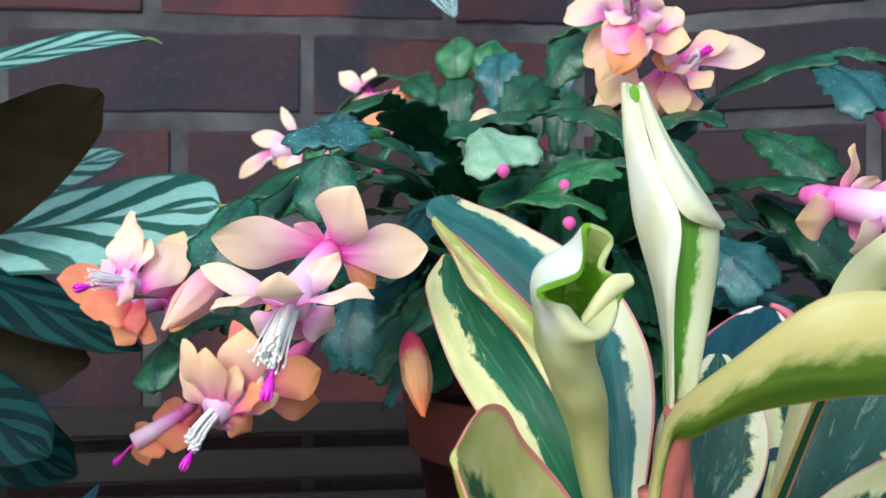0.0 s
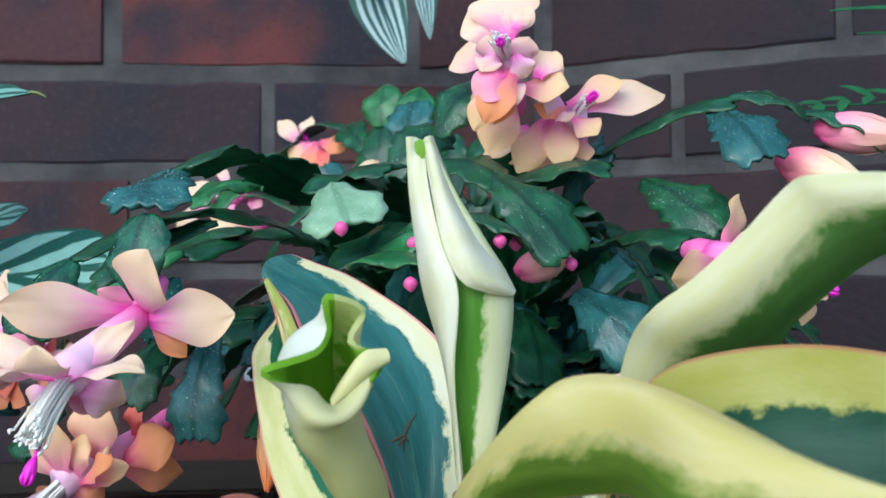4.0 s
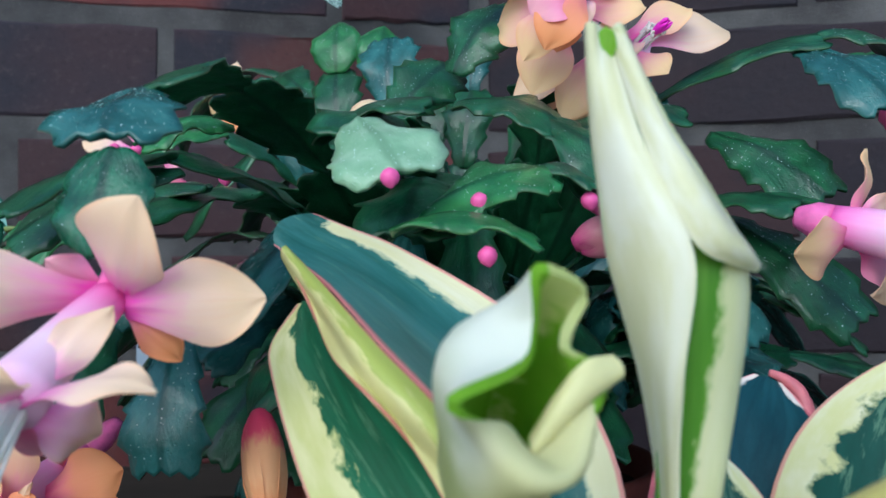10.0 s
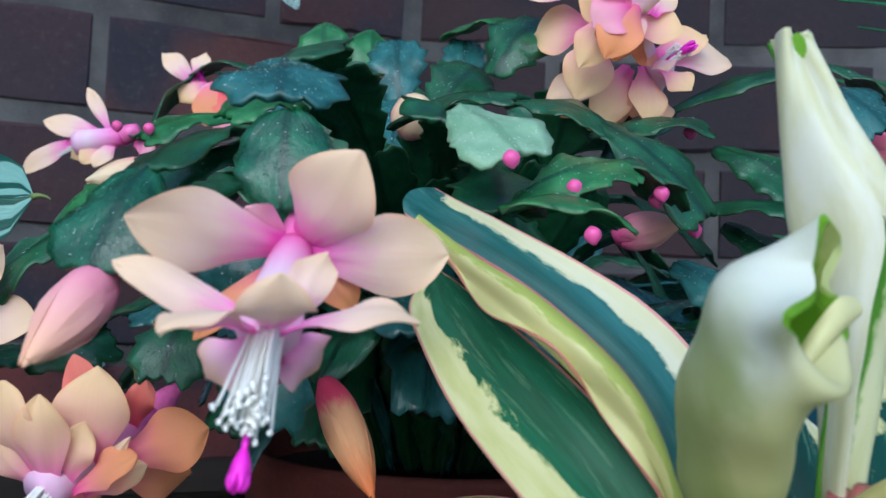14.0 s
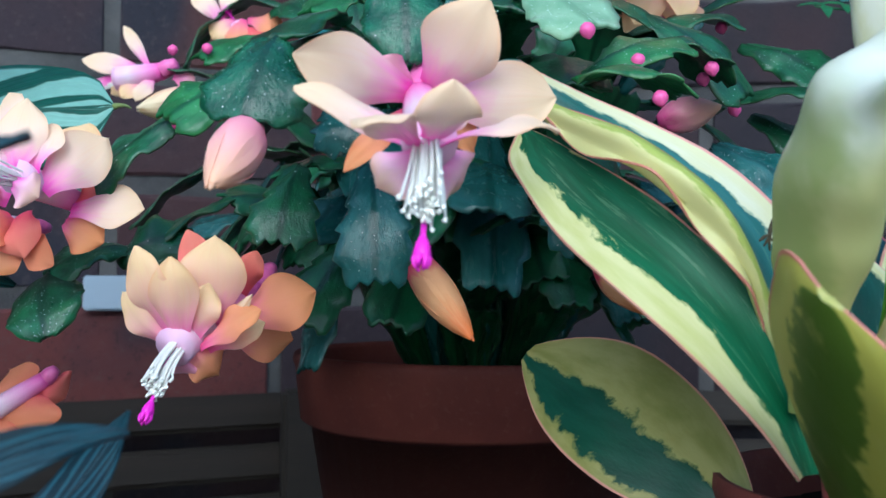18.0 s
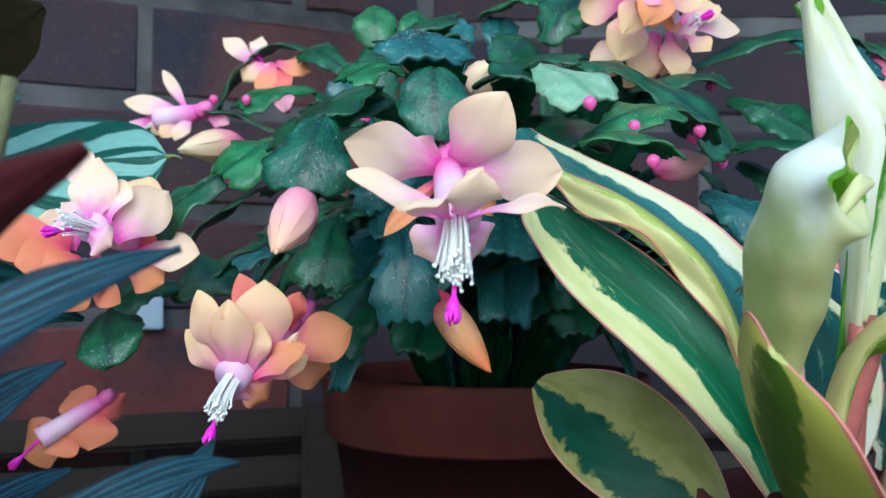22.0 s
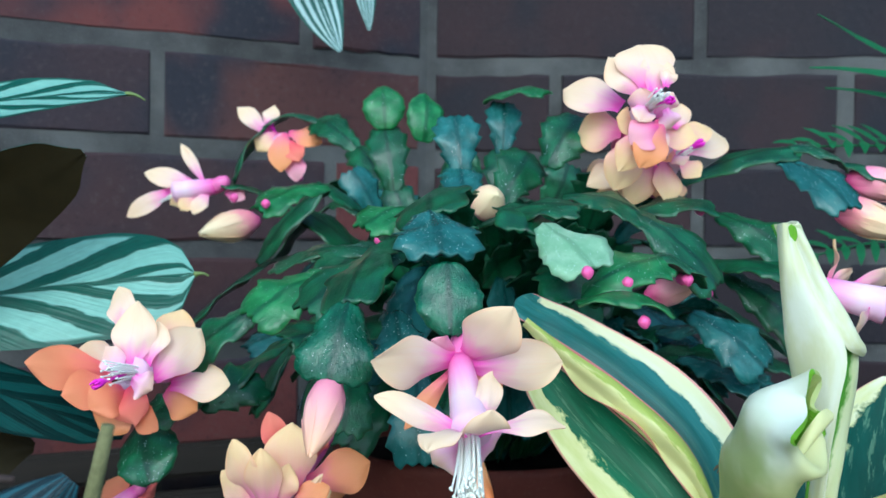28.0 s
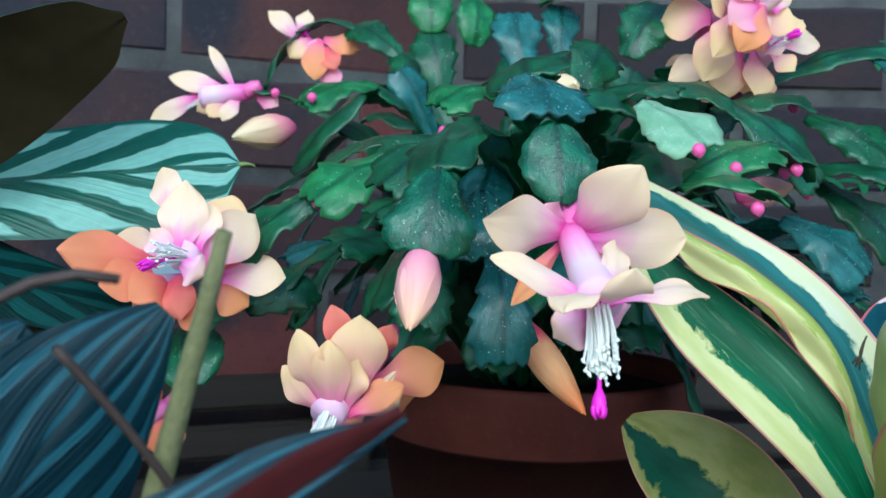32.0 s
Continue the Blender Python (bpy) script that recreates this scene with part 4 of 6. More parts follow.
branch([CROWN, (0.01, 0.46, 0.20), (-0.049, 0.366, 0.200)], 4, 0.022, (0, -0.2, 1), (CACTUS,), 0, 76)
branch([CROWN, (0.01, 0.49, 0.20), (-0.033, 0.465, 0.236)], 3, 0.022, (0, -0.2, 1), (CACTUS,), 0, 77)
branch([CROWN, (-0.02, 0.45, 0.17), (-0.088, 0.409, 0.150)], 4, 0.022, (0, -0.2, 1), (CACTUS,), 0, 78)
branch([CROWN, (0.0, 0.52, 0.20), (-0.070, 0.553, 0.240)], 4, 0.022, (0, -0.2, 1), (CACTUS,), 0, 79)
branch([CROWN, (0.09, 0.42, 0.19), (0.125, 0.335, 0.202)], 4, 0.022, (0, -0.2, 1), (CACTUS,), 0, 80)
branch([CROWN, (0.07, 0.42, 0.20), (0.070, 0.385, 0.240)], 3, 0.022, (0, -0.2, 1), (CACTUS,), 0, 81)
branch([CROWN, (0.02, 0.40, 0.17), (-0.012, 0.35, 0.150)], 3, 0.022, (0, -0.2, 1), (CACTUS,), 0, 82)
branch([CROWN, (-0.01, 0.41, 0.18), (-0.058, 0.36, 0.152)], 4, 0.022, (0, -0.2, 1), (CACTUS,), 0, 83)

AXES = {}


def petal_shape(v):
    if v < 0.56:
        q = v / 0.56
        return 0.34 + 0.66 * q * q * (3 - 2 * q)
    return max(0.03, 1 - ((v - 0.56) / 0.44) ** 1.9) ** 0.82


def flower(ovary, throat, mouth, ends, stigma, radius, count):
    """The tube, ovary, stamens and style of one bloom; its petals are added after."""
    o, t, m, e, s = (V(p) for p in (ovary, throat, mouth, ends, stigma))
    f = tube("flower", cactus, [t, t.lerp(m, 0.5), m], [radius * 0.75, radius * 0.9, radius, radius * 1.15], TUBE, 12)
    tube("ovary", f, [o, o.lerp(t, 0.5), t], [radius * 0.45, radius * 0.75, radius * 0.75], OVARY, 10)
    axis = (m - t).normalized()
    side = axis.orthogonal().normalized()
    other = axis.cross(side)
    rng = random.Random(int(abs(o.x * 7919 + o.y * 104729) * 1000))
    for i in range(int(count * 1.1)):
        a = rng.uniform(0, math.tau)
        q = math.sqrt(rng.random()) * radius * 0.85
        w = side * math.cos(a) * q + other * math.sin(a) * q
        k = rng.uniform(0.70, 0.88)
        end = m + (e - m) * k + w * rng.uniform(0.5, 1.35)
        hair = tube("stamen", f, [m.lerp(t, 0.15) + w * 0.6, m.lerp(end, 0.5) + w * 0.3, end], [0.00040, 0.00028], STAMEN, 5, 5)
        head = tube("anther", hair, [end, end + axis * 0.0006 + V((rng.uniform(-1, 1), rng.uniform(-1, 1), rng.uniform(-1, 1))) * 0.0005, end + axis * 0.0014], [0.00025, 0.0005, 0.00025], ANTHER, 5, 4)
        blend([hair, head])
    tube("style", f, [m, m.lerp(s, 0.55), s.lerp(m, 0.25 if count else 0.4)], [0.0006, 0.00055], STIGMA, 6)
    d = (s - m).normalized()
    tip = tube("stigma", f, [s - d * 0.0065, s - d * 0.004, s - d * 0.002], [0.0006, 0.0013, 0.0016, 0.0012], STIGMA, 9, 8, "magenta stigma")
    for k in range(6):
        w = Matrix.Rotation(k * math.tau / 6, 3, d) @ d.orthogonal().normalized()
        tube("lobe", tip, [s - d * 0.0035 + w * 0.0007, s - d * 0.0018 + w * 0.0012, s - d * (0.0006 - 0.0002 * (k % 3)) + w * 0.0008], [0.0006, 0.0006, 0.0003], STIGMA, 6, 6)
    AXES[f] = (t, axis)
    return f


def petal(f, root, tip, width, mat, bend=0.002, face=None):
    t, axis = AXES[f]
    a, b = V(root), V(tip)
    d = (b - a).normalized()
    n = axis - d * axis.dot(d)
    away = (b - t) - axis * (b - t).dot(axis)
    if n.length < 0.45:
        n = n * 1.2 + away.normalized() * (1 if axis.dot(d) < 0 else -1)
    if face:
        n = V(face)
    n.normalize()
    k = int(abs(b.x * 91711 + b.z * 31337)) % 97 / 97
    blade("petal", f, [a, (a + b) * 0.5 + n * bend * 0.7, b], width * 1.30, n, petal_shape, [mat], -30 - 25 * k, 14 - 30 * k, None, 0.0011, 1.0 + 0.8 * k, 0.0005, 0.0002, 10, 16, 0.0, "", 0.0007)


def bud(base, tip, radius, mat, label):
    b, t = V(base), V(tip)
    d = (t - b)
    o = tube("flower_bud", cactus, [b, b.lerp(t, 0.5) + V((0, 0, 0.001)), t], [radius * 0.4, radius * 0.8, radius * 0.98, radius, radius * 0.9, radius * 0.66, radius * 0.36, radius * 0.06], mat, 14, 16, label)
    n = d.normalized()
    side = n.orthogonal().normalized()
    for k in range(4):
        r = Matrix.Rotation(k * math.tau / 4 + 0.5, 3, n)
        w = r @ side
        blade("bud_scale", o, [b + d * 0.08 + w * radius * 0.60, b + d * 0.45 + w * radius * 1.03, b + d * (0.93 + 0.02 * k) + w * radius * 0.16], radius * 2.3, w, petal_shape, [mat], -120, -100, None, 0, 1, 0.0005, 0, 6, 8)


def small_bud(at, r=0.0021):
    p = V(at)
    tube("small_bud", cactus, [p + V((-0.0002, 0.0006, r * 0.9)), p + V((0, 0, 0)), p + V((0.0003, -0.0006, -r * 1.1))], [r * 0.25, r * 0.85, r, r * 0.85, r * 0.2], BUD_PINK, 12, 10)


bloom = flower((-0.0281, 0.2807, 0.1896), (-0.0316, 0.2736, 0.1800), (-0.0386, 0.2435, 0.1662), (-0.0424, 0.2335, 0.1515), (-0.0430, 0.2337, 0.1430), 0.0046, 42)
petal(bloom, (-.0338, .2725, .1805), (-.0612, .2560, .1830), 0.0112, PETAL_CREAM, .004, (-.15, -.85, -.10))
petal(bloom, (-.0300, .2725, .1812), (-.0232, .2545, .1963), 0.0132, PETAL_CREAM, .004, (-.45, -.72, -.50))
petal(bloom, (-.0290, .2720, .1790), (-.0042, .2655, .1803), 0.0122, PETAL_CREAM, .004, (.15, -.9, -.15))
petal(bloom, (-.0330, .2745, .1815), (-.0412, .2688, .1868), 0.0052, PETAL_PINK, .001, (-.3, -.9, .1))
petal(bloom, (-.0340, .2745, .1770), (-.0490, .2680, .1628), 0.0045, PETAL_ORANGE, .003, (-.2, -.9, .2))
petal(bloom, (-.0280, .2740, .1775), (-.0195, .2745, .1690), 0.0055, PETAL_ORANGE, .003, (.1, -.9, .2))
petal(bloom, (-.0410, .2460, .1660), (-.0622, .2490, .1752), 0.0062, PETAL_CREAM, .0025, (-.1, -.75, .55))
petal(bloom, (-.0408, .2440, .1655), (-.0545, .2280, .1655), 0.0082, PETAL_CREAM, .0045, (-.35, -.30, .88))
petal(bloom, (-.0385, .2430, .1668), (-.0388, .2290, .1745), 0.0094, PETAL_CREAM, .0045, (-.05, -.72, -.65))
petal(bloom, (-.0360, .2450, .1672), (-.0276, .2585, .1790), 0.0058, PETAL_CREAM, .002, (.1, -.85, .45))
petal(bloom, (-.0362, .2440, .1655), (-.0168, .2358, .1678), 0.0078, PETAL_CREAM, .0045, (.25, -.45, .85))
petal(bloom, (-.0355, .2455, .1640), (-.0290, .2560, .1590), 0.0085, PETAL_LILAC, .003, (.35, -.85, -.25))
petal(bloom, (-.0375, .2470, .1630), (-.0350, .2580, .1565), 0.0078, PETAL_PINK, .002, (0, -.9, -.3))
petal(bloom, (-.0405, .2450, .1635), (-.0470, .2480, .1580), 0.0078, PETAL_LILAC, .003, (-.4, -.85, -.2))
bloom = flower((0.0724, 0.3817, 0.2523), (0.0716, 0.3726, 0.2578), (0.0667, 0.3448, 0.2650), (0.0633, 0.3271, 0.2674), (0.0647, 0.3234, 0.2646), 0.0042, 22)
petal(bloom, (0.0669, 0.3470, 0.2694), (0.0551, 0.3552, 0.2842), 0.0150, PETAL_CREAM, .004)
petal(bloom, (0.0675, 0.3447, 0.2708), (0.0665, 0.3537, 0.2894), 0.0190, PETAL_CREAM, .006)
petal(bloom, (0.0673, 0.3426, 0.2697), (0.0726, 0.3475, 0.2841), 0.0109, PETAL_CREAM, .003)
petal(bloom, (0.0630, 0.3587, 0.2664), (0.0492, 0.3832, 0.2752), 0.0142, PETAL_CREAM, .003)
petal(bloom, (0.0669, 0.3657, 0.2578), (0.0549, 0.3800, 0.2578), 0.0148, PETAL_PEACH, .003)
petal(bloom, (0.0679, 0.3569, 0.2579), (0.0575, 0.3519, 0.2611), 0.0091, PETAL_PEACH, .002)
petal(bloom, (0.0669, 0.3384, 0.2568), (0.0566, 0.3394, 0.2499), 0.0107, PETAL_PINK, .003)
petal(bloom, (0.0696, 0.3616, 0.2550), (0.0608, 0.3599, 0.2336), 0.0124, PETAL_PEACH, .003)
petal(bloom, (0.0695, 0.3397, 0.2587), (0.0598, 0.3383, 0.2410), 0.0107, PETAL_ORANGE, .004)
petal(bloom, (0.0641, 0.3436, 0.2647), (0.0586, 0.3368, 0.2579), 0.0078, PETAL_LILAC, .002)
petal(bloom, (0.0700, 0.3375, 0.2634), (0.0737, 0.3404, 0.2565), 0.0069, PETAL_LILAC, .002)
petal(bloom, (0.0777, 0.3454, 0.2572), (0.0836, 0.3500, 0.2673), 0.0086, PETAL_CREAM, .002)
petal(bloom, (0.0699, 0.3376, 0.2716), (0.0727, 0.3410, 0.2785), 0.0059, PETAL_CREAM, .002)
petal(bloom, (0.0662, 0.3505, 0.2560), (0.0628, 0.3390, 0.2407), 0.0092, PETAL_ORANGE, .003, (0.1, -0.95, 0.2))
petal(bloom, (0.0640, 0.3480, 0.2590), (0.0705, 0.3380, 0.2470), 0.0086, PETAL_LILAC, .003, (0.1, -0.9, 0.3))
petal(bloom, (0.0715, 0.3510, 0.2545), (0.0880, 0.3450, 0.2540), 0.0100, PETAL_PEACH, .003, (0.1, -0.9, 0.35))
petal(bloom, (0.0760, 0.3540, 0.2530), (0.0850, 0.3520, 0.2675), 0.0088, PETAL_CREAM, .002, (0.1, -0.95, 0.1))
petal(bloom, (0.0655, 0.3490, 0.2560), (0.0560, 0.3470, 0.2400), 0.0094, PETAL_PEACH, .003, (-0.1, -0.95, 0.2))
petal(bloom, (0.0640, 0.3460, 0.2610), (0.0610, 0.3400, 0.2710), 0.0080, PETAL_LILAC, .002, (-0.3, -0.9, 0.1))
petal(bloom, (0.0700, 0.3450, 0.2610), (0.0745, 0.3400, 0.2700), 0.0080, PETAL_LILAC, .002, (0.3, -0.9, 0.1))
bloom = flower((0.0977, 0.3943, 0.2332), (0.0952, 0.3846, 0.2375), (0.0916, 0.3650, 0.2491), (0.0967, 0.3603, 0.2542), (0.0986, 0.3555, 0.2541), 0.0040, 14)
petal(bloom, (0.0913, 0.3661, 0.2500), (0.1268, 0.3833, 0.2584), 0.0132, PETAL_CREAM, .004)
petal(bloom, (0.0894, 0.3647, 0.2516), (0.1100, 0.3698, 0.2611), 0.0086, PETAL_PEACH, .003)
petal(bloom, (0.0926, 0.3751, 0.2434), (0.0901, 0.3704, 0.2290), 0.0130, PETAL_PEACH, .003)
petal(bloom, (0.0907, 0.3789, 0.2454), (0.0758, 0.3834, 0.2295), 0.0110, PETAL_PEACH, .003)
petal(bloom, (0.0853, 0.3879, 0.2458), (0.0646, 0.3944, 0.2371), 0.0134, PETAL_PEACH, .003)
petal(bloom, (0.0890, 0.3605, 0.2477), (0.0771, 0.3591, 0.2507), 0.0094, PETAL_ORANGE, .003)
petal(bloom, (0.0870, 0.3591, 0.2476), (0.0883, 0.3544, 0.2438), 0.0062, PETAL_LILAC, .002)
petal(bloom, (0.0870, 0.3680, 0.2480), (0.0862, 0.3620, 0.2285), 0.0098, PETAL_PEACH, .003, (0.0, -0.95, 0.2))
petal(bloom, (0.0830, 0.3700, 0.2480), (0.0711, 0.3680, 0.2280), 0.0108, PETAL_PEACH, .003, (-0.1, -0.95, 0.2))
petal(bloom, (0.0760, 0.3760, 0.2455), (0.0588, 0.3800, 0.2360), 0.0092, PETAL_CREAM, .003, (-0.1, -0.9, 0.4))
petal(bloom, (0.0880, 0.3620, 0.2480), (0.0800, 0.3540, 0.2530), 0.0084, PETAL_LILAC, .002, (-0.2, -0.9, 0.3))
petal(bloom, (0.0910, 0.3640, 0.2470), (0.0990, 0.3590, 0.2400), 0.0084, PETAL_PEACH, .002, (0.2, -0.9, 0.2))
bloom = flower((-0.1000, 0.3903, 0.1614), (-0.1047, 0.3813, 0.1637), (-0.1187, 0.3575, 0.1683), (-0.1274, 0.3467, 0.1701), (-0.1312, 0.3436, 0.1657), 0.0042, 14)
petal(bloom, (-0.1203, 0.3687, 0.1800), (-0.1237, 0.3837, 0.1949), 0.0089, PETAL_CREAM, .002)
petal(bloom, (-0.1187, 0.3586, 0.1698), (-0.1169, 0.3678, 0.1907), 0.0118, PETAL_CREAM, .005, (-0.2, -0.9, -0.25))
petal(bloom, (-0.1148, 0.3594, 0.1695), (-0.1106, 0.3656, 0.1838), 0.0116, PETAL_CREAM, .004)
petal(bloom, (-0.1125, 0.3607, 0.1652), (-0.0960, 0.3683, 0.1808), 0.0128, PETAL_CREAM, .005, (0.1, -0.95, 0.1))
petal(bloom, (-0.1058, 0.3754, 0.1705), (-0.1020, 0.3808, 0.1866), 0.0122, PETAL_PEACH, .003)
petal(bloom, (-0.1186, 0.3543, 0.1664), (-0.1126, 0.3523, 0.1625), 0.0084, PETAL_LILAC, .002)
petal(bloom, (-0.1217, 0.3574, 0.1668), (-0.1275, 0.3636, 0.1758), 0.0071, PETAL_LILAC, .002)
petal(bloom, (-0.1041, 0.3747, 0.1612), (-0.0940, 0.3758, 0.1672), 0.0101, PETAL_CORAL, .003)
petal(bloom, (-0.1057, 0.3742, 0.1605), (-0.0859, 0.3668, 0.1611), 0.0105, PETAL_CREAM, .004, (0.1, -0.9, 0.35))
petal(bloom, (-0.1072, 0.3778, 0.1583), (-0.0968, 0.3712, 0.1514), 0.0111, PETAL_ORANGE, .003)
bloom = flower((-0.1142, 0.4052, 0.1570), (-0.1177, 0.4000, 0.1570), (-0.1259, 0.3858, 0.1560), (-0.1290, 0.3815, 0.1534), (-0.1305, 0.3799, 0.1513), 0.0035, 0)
petal(bloom, (-0.1260, 0.3860, 0.1646), (-0.1553, 0.3902, 0.1679), 0.0128, PETAL_ORANGE_SHADED, .004)
petal(bloom, (-0.1259, 0.3817, 0.1609), (-0.1424, 0.3806, 0.1575), 0.0112, PETAL_ORANGE_SHADED, .004)
petal(bloom, (-0.1218, 0.3804, 0.1584), (-0.1331, 0.3755, 0.1530), 0.0118, PETAL_ORANGE_SHADED, .004)
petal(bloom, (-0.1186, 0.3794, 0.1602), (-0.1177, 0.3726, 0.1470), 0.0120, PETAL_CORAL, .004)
petal(bloom, (-0.1185, 0.3792, 0.1534), (-0.1101, 0.3722, 0.1449), 0.0090, PETAL_ORANGE_SHADED, .003)
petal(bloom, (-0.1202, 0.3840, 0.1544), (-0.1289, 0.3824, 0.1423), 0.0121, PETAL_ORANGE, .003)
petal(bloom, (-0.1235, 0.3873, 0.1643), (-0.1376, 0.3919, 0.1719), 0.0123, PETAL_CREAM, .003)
bloom = flower((-0.0499, 0.3650, 0.1448), (-0.0562, 0.3567, 0.1386), (-0.0789, 0.3315, 0.1240), (-0.0837, 0.3215, 0.1135), (-0.0860, 0.3190, 0.1070), 0.0046, 48)
CUP = (-0.2, -0.93, 0.1)
petal(bloom, (-0.0775, 0.3345, 0.1255), (-0.0880, 0.3300, 0.1494), 0.0092, PETAL_PEACH, .005, (-0.55, -0.8, 0.1))
petal(bloom, (-0.0765, 0.3325, 0.1250), (-0.0800, 0.3265, 0.1468), 0.0094, PETAL_PEACH, .004, CUP)
petal(bloom, (-0.0690, 0.3385, 0.1280), (-0.0685, 0.3365, 0.1524), 0.0138, PETAL_PEACH, .005, CUP)
petal(bloom, (-0.0690, 0.3480, 0.1370), (-0.0749, 0.3470, 0.1545), 0.0074, PETAL_CORAL, .002, CUP)
petal(bloom, (-0.0600, 0.3480, 0.1370), (-0.0572, 0.3410, 0.1490), 0.0060, PETAL_CORAL, .002, CUP)
petal(bloom, (-0.0620, 0.3440, 0.1300), (-0.0422, 0.3350, 0.1383), 0.0124, PETAL_ORANGE, .005, (0.1, -0.95, 0.2))
petal(bloom, (-0.0720, 0.3330, 0.1240), (-0.0582, 0.3235, 0.1338), 0.0074, PETAL_ORANGE, .003, (0.15, -0.75, 0.62))
petal(bloom, (-0.0700, 0.3345, 0.1235), (-0.0560, 0.3320, 0.1300), 0.0072, PETAL_PEACH, .003, (0.1, -0.8, 0.5))
petal(bloom, (-0.0640, 0.3460, 0.1270), (-0.0455, 0.3540, 0.1240), 0.0108, PETAL_ORANGE, .004, (0.1, -0.95, 0.0))
petal(bloom, (-0.0740, 0.3345, 0.1235), (-0.0672, 0.3390, 0.1165), 0.0088, PETAL_ORANGE, .003, (0.1, -0.95, -0.1))
petal(bloom, (-0.0780, 0.3350, 0.1240), (-0.0905, 0.3370, 0.1380), 0.0078, PETAL_PEACH, .004, (-0.6, -0.75, 0.1))
petal(bloom, (-0.0740, 0.3330, 0.1255), (-0.0700, 0.3310, 0.1400), 0.0080, PETAL_PEACH, .004, CUP)
petal(bloom, (-0.0660, 0.3345, 0.1270), (-0.0600, 0.3255, 0.1375), 0.0026, PETAL_CREAM, .001, CUP)
petal(bloom, (-0.0762, 0.3350, 0.1230), (-0.0775, 0.3390, 0.1170), 0.0076, PETAL_PINK, .003, (-0.2, -0.95, -0.1))
bloom = flower((-0.0704, 0.5501, 0.2433), (-0.0764, 0.5537, 0.2397), (-0.0964, 0.5662, 0.2367), (-0.1055, 0.5727, 0.2341), (-0.1080, 0.5733, 0.2323), 0.0055, 8)
petal(bloom, (-0.0995, 0.5670, 0.2373), (-0.1219, 0.5811, 0.2226), 0.0091, PETAL_CREAM, .003, (-0.25, -0.9, 0.35))
petal(bloom, (-0.0875, 0.5597, 0.2406), (-0.1129, 0.5746, 0.2467), 0.0094, PETAL_CREAM, .003, (-0.25, -0.9, 0.35))
petal(bloom, (-0.0825, 0.5564, 0.2416), (-0.0944, 0.5667, 0.2628), 0.0050, PETAL_CREAM, .002, (-0.25, -0.9, 0.35))
petal(bloom, (-0.0934, 0.5633, 0.2363), (-0.0993, 0.5680, 0.2298), 0.0090, PETAL_PEACH, .002, (-0.25, -0.9, 0.35))
petal(bloom, (-0.0863, 0.5594, 0.2353), (-0.0944, 0.5594, 0.2266), 0.0086, PETAL_PEACH, .002, (-0.25, -0.9, 0.35))
petal(bloom, (-0.0803, 0.5558, 0.2364), (-0.0885, 0.5517, 0.2243), 0.0071, PETAL_CREAM, .002, (-0.25, -0.9, 0.35))
petal(bloom, (-0.0714, 0.5504, 0.2365), (-0.0621, 0.5428, 0.2328), 0.0071, PETAL_PINK, .002, (-0.25, -0.9, 0.35))
bloom = flower((-0.0294, 0.5653, 0.2448), (-0.0314, 0.5679, 0.2530), (-0.0400, 0.5732, 0.2695), (-0.0444, 0.5743, 0.2760), (-0.0462, 0.5748, 0.2786), 0.0045, 0)
petal(bloom, (-0.0464, 0.5749, 0.2715), (-0.0623, 0.5841, 0.2867), 0.0085, PETAL_CREAM, .003, (-0.25, -0.9, 0.35))
petal(bloom, (-0.0463, 0.5759, 0.2739), (-0.0417, 0.5808, 0.2884), 0.0075, PETAL_CREAM, .002, (-0.25, -0.9, 0.35))
petal(bloom, (-0.0412, 0.5725, 0.2716), (-0.0527, 0.5713, 0.2611), 0.0102, PETAL_PEACH, .003, (-0.25, -0.9, 0.35))
petal(bloom, (-0.0383, 0.5696, 0.2715), (-0.0405, 0.5620, 0.2490), 0.0120, PETAL_ORANGE, .004, (-0.25, -0.9, 0.35))
petal(bloom, (-0.0350, 0.5698, 0.2717), (-0.0173, 0.5621, 0.2664), 0.0102, PETAL_ORANGE, .003, (-0.25, -0.9, 0.35))
petal(bloom, (-0.0353, 0.5668, 0.2670), (-0.0305, 0.5594, 0.2547), 0.0089, PETAL_CORAL, .003, (-0.25, -0.9, 0.35))
petal(bloom, (-0.0319, 0.5659, 0.2605), (-0.0314, 0.5637, 0.2440), 0.0093, PETAL_PINK, .003, (-0.25, -0.9, 0.35))
bloom = flower((0.1233, 0.3325, 0.1987), (0.1291, 0.3258, 0.1967), (0.1485, 0.3104, 0.1908), (0.1555, 0.3034, 0.1891), (0.1600, 0.3012, 0.1847), 0.0062, 12)
petal(bloom, (0.1329, 0.3248, 0.1968), (0.1387, 0.3274, 0.2155), 0.0103, PETAL_PEACH, .003)
petal(bloom, (0.1386, 0.3202, 0.1971), (0.1657, 0.3183, 0.2074), 0.0094, PETAL_CREAM, .003)
petal(bloom, (0.1350, 0.3253, 0.1984), (0.1476, 0.3282, 0.2033), 0.0070, PETAL_CREAM, .001)
petal(bloom, (0.1311, 0.3222, 0.1938), (0.1166, 0.3208, 0.1891), 0.0136, PETAL_PEACH, .003)
petal(bloom, (0.1418, 0.3122, 0.1899), (0.1304, 0.3110, 0.1792), 0.0143, PETAL_CREAM, .003)
petal(bloom, (0.1491, 0.3123, 0.1899), (0.1519, 0.3096, 0.1751), 0.0154, PETAL_PEACH, .003)
petal(bloom, (0.1477, 0.3106, 0.1916), (0.1595, 0.3076, 0.1962), 0.0115, PETAL_CREAM, .003)
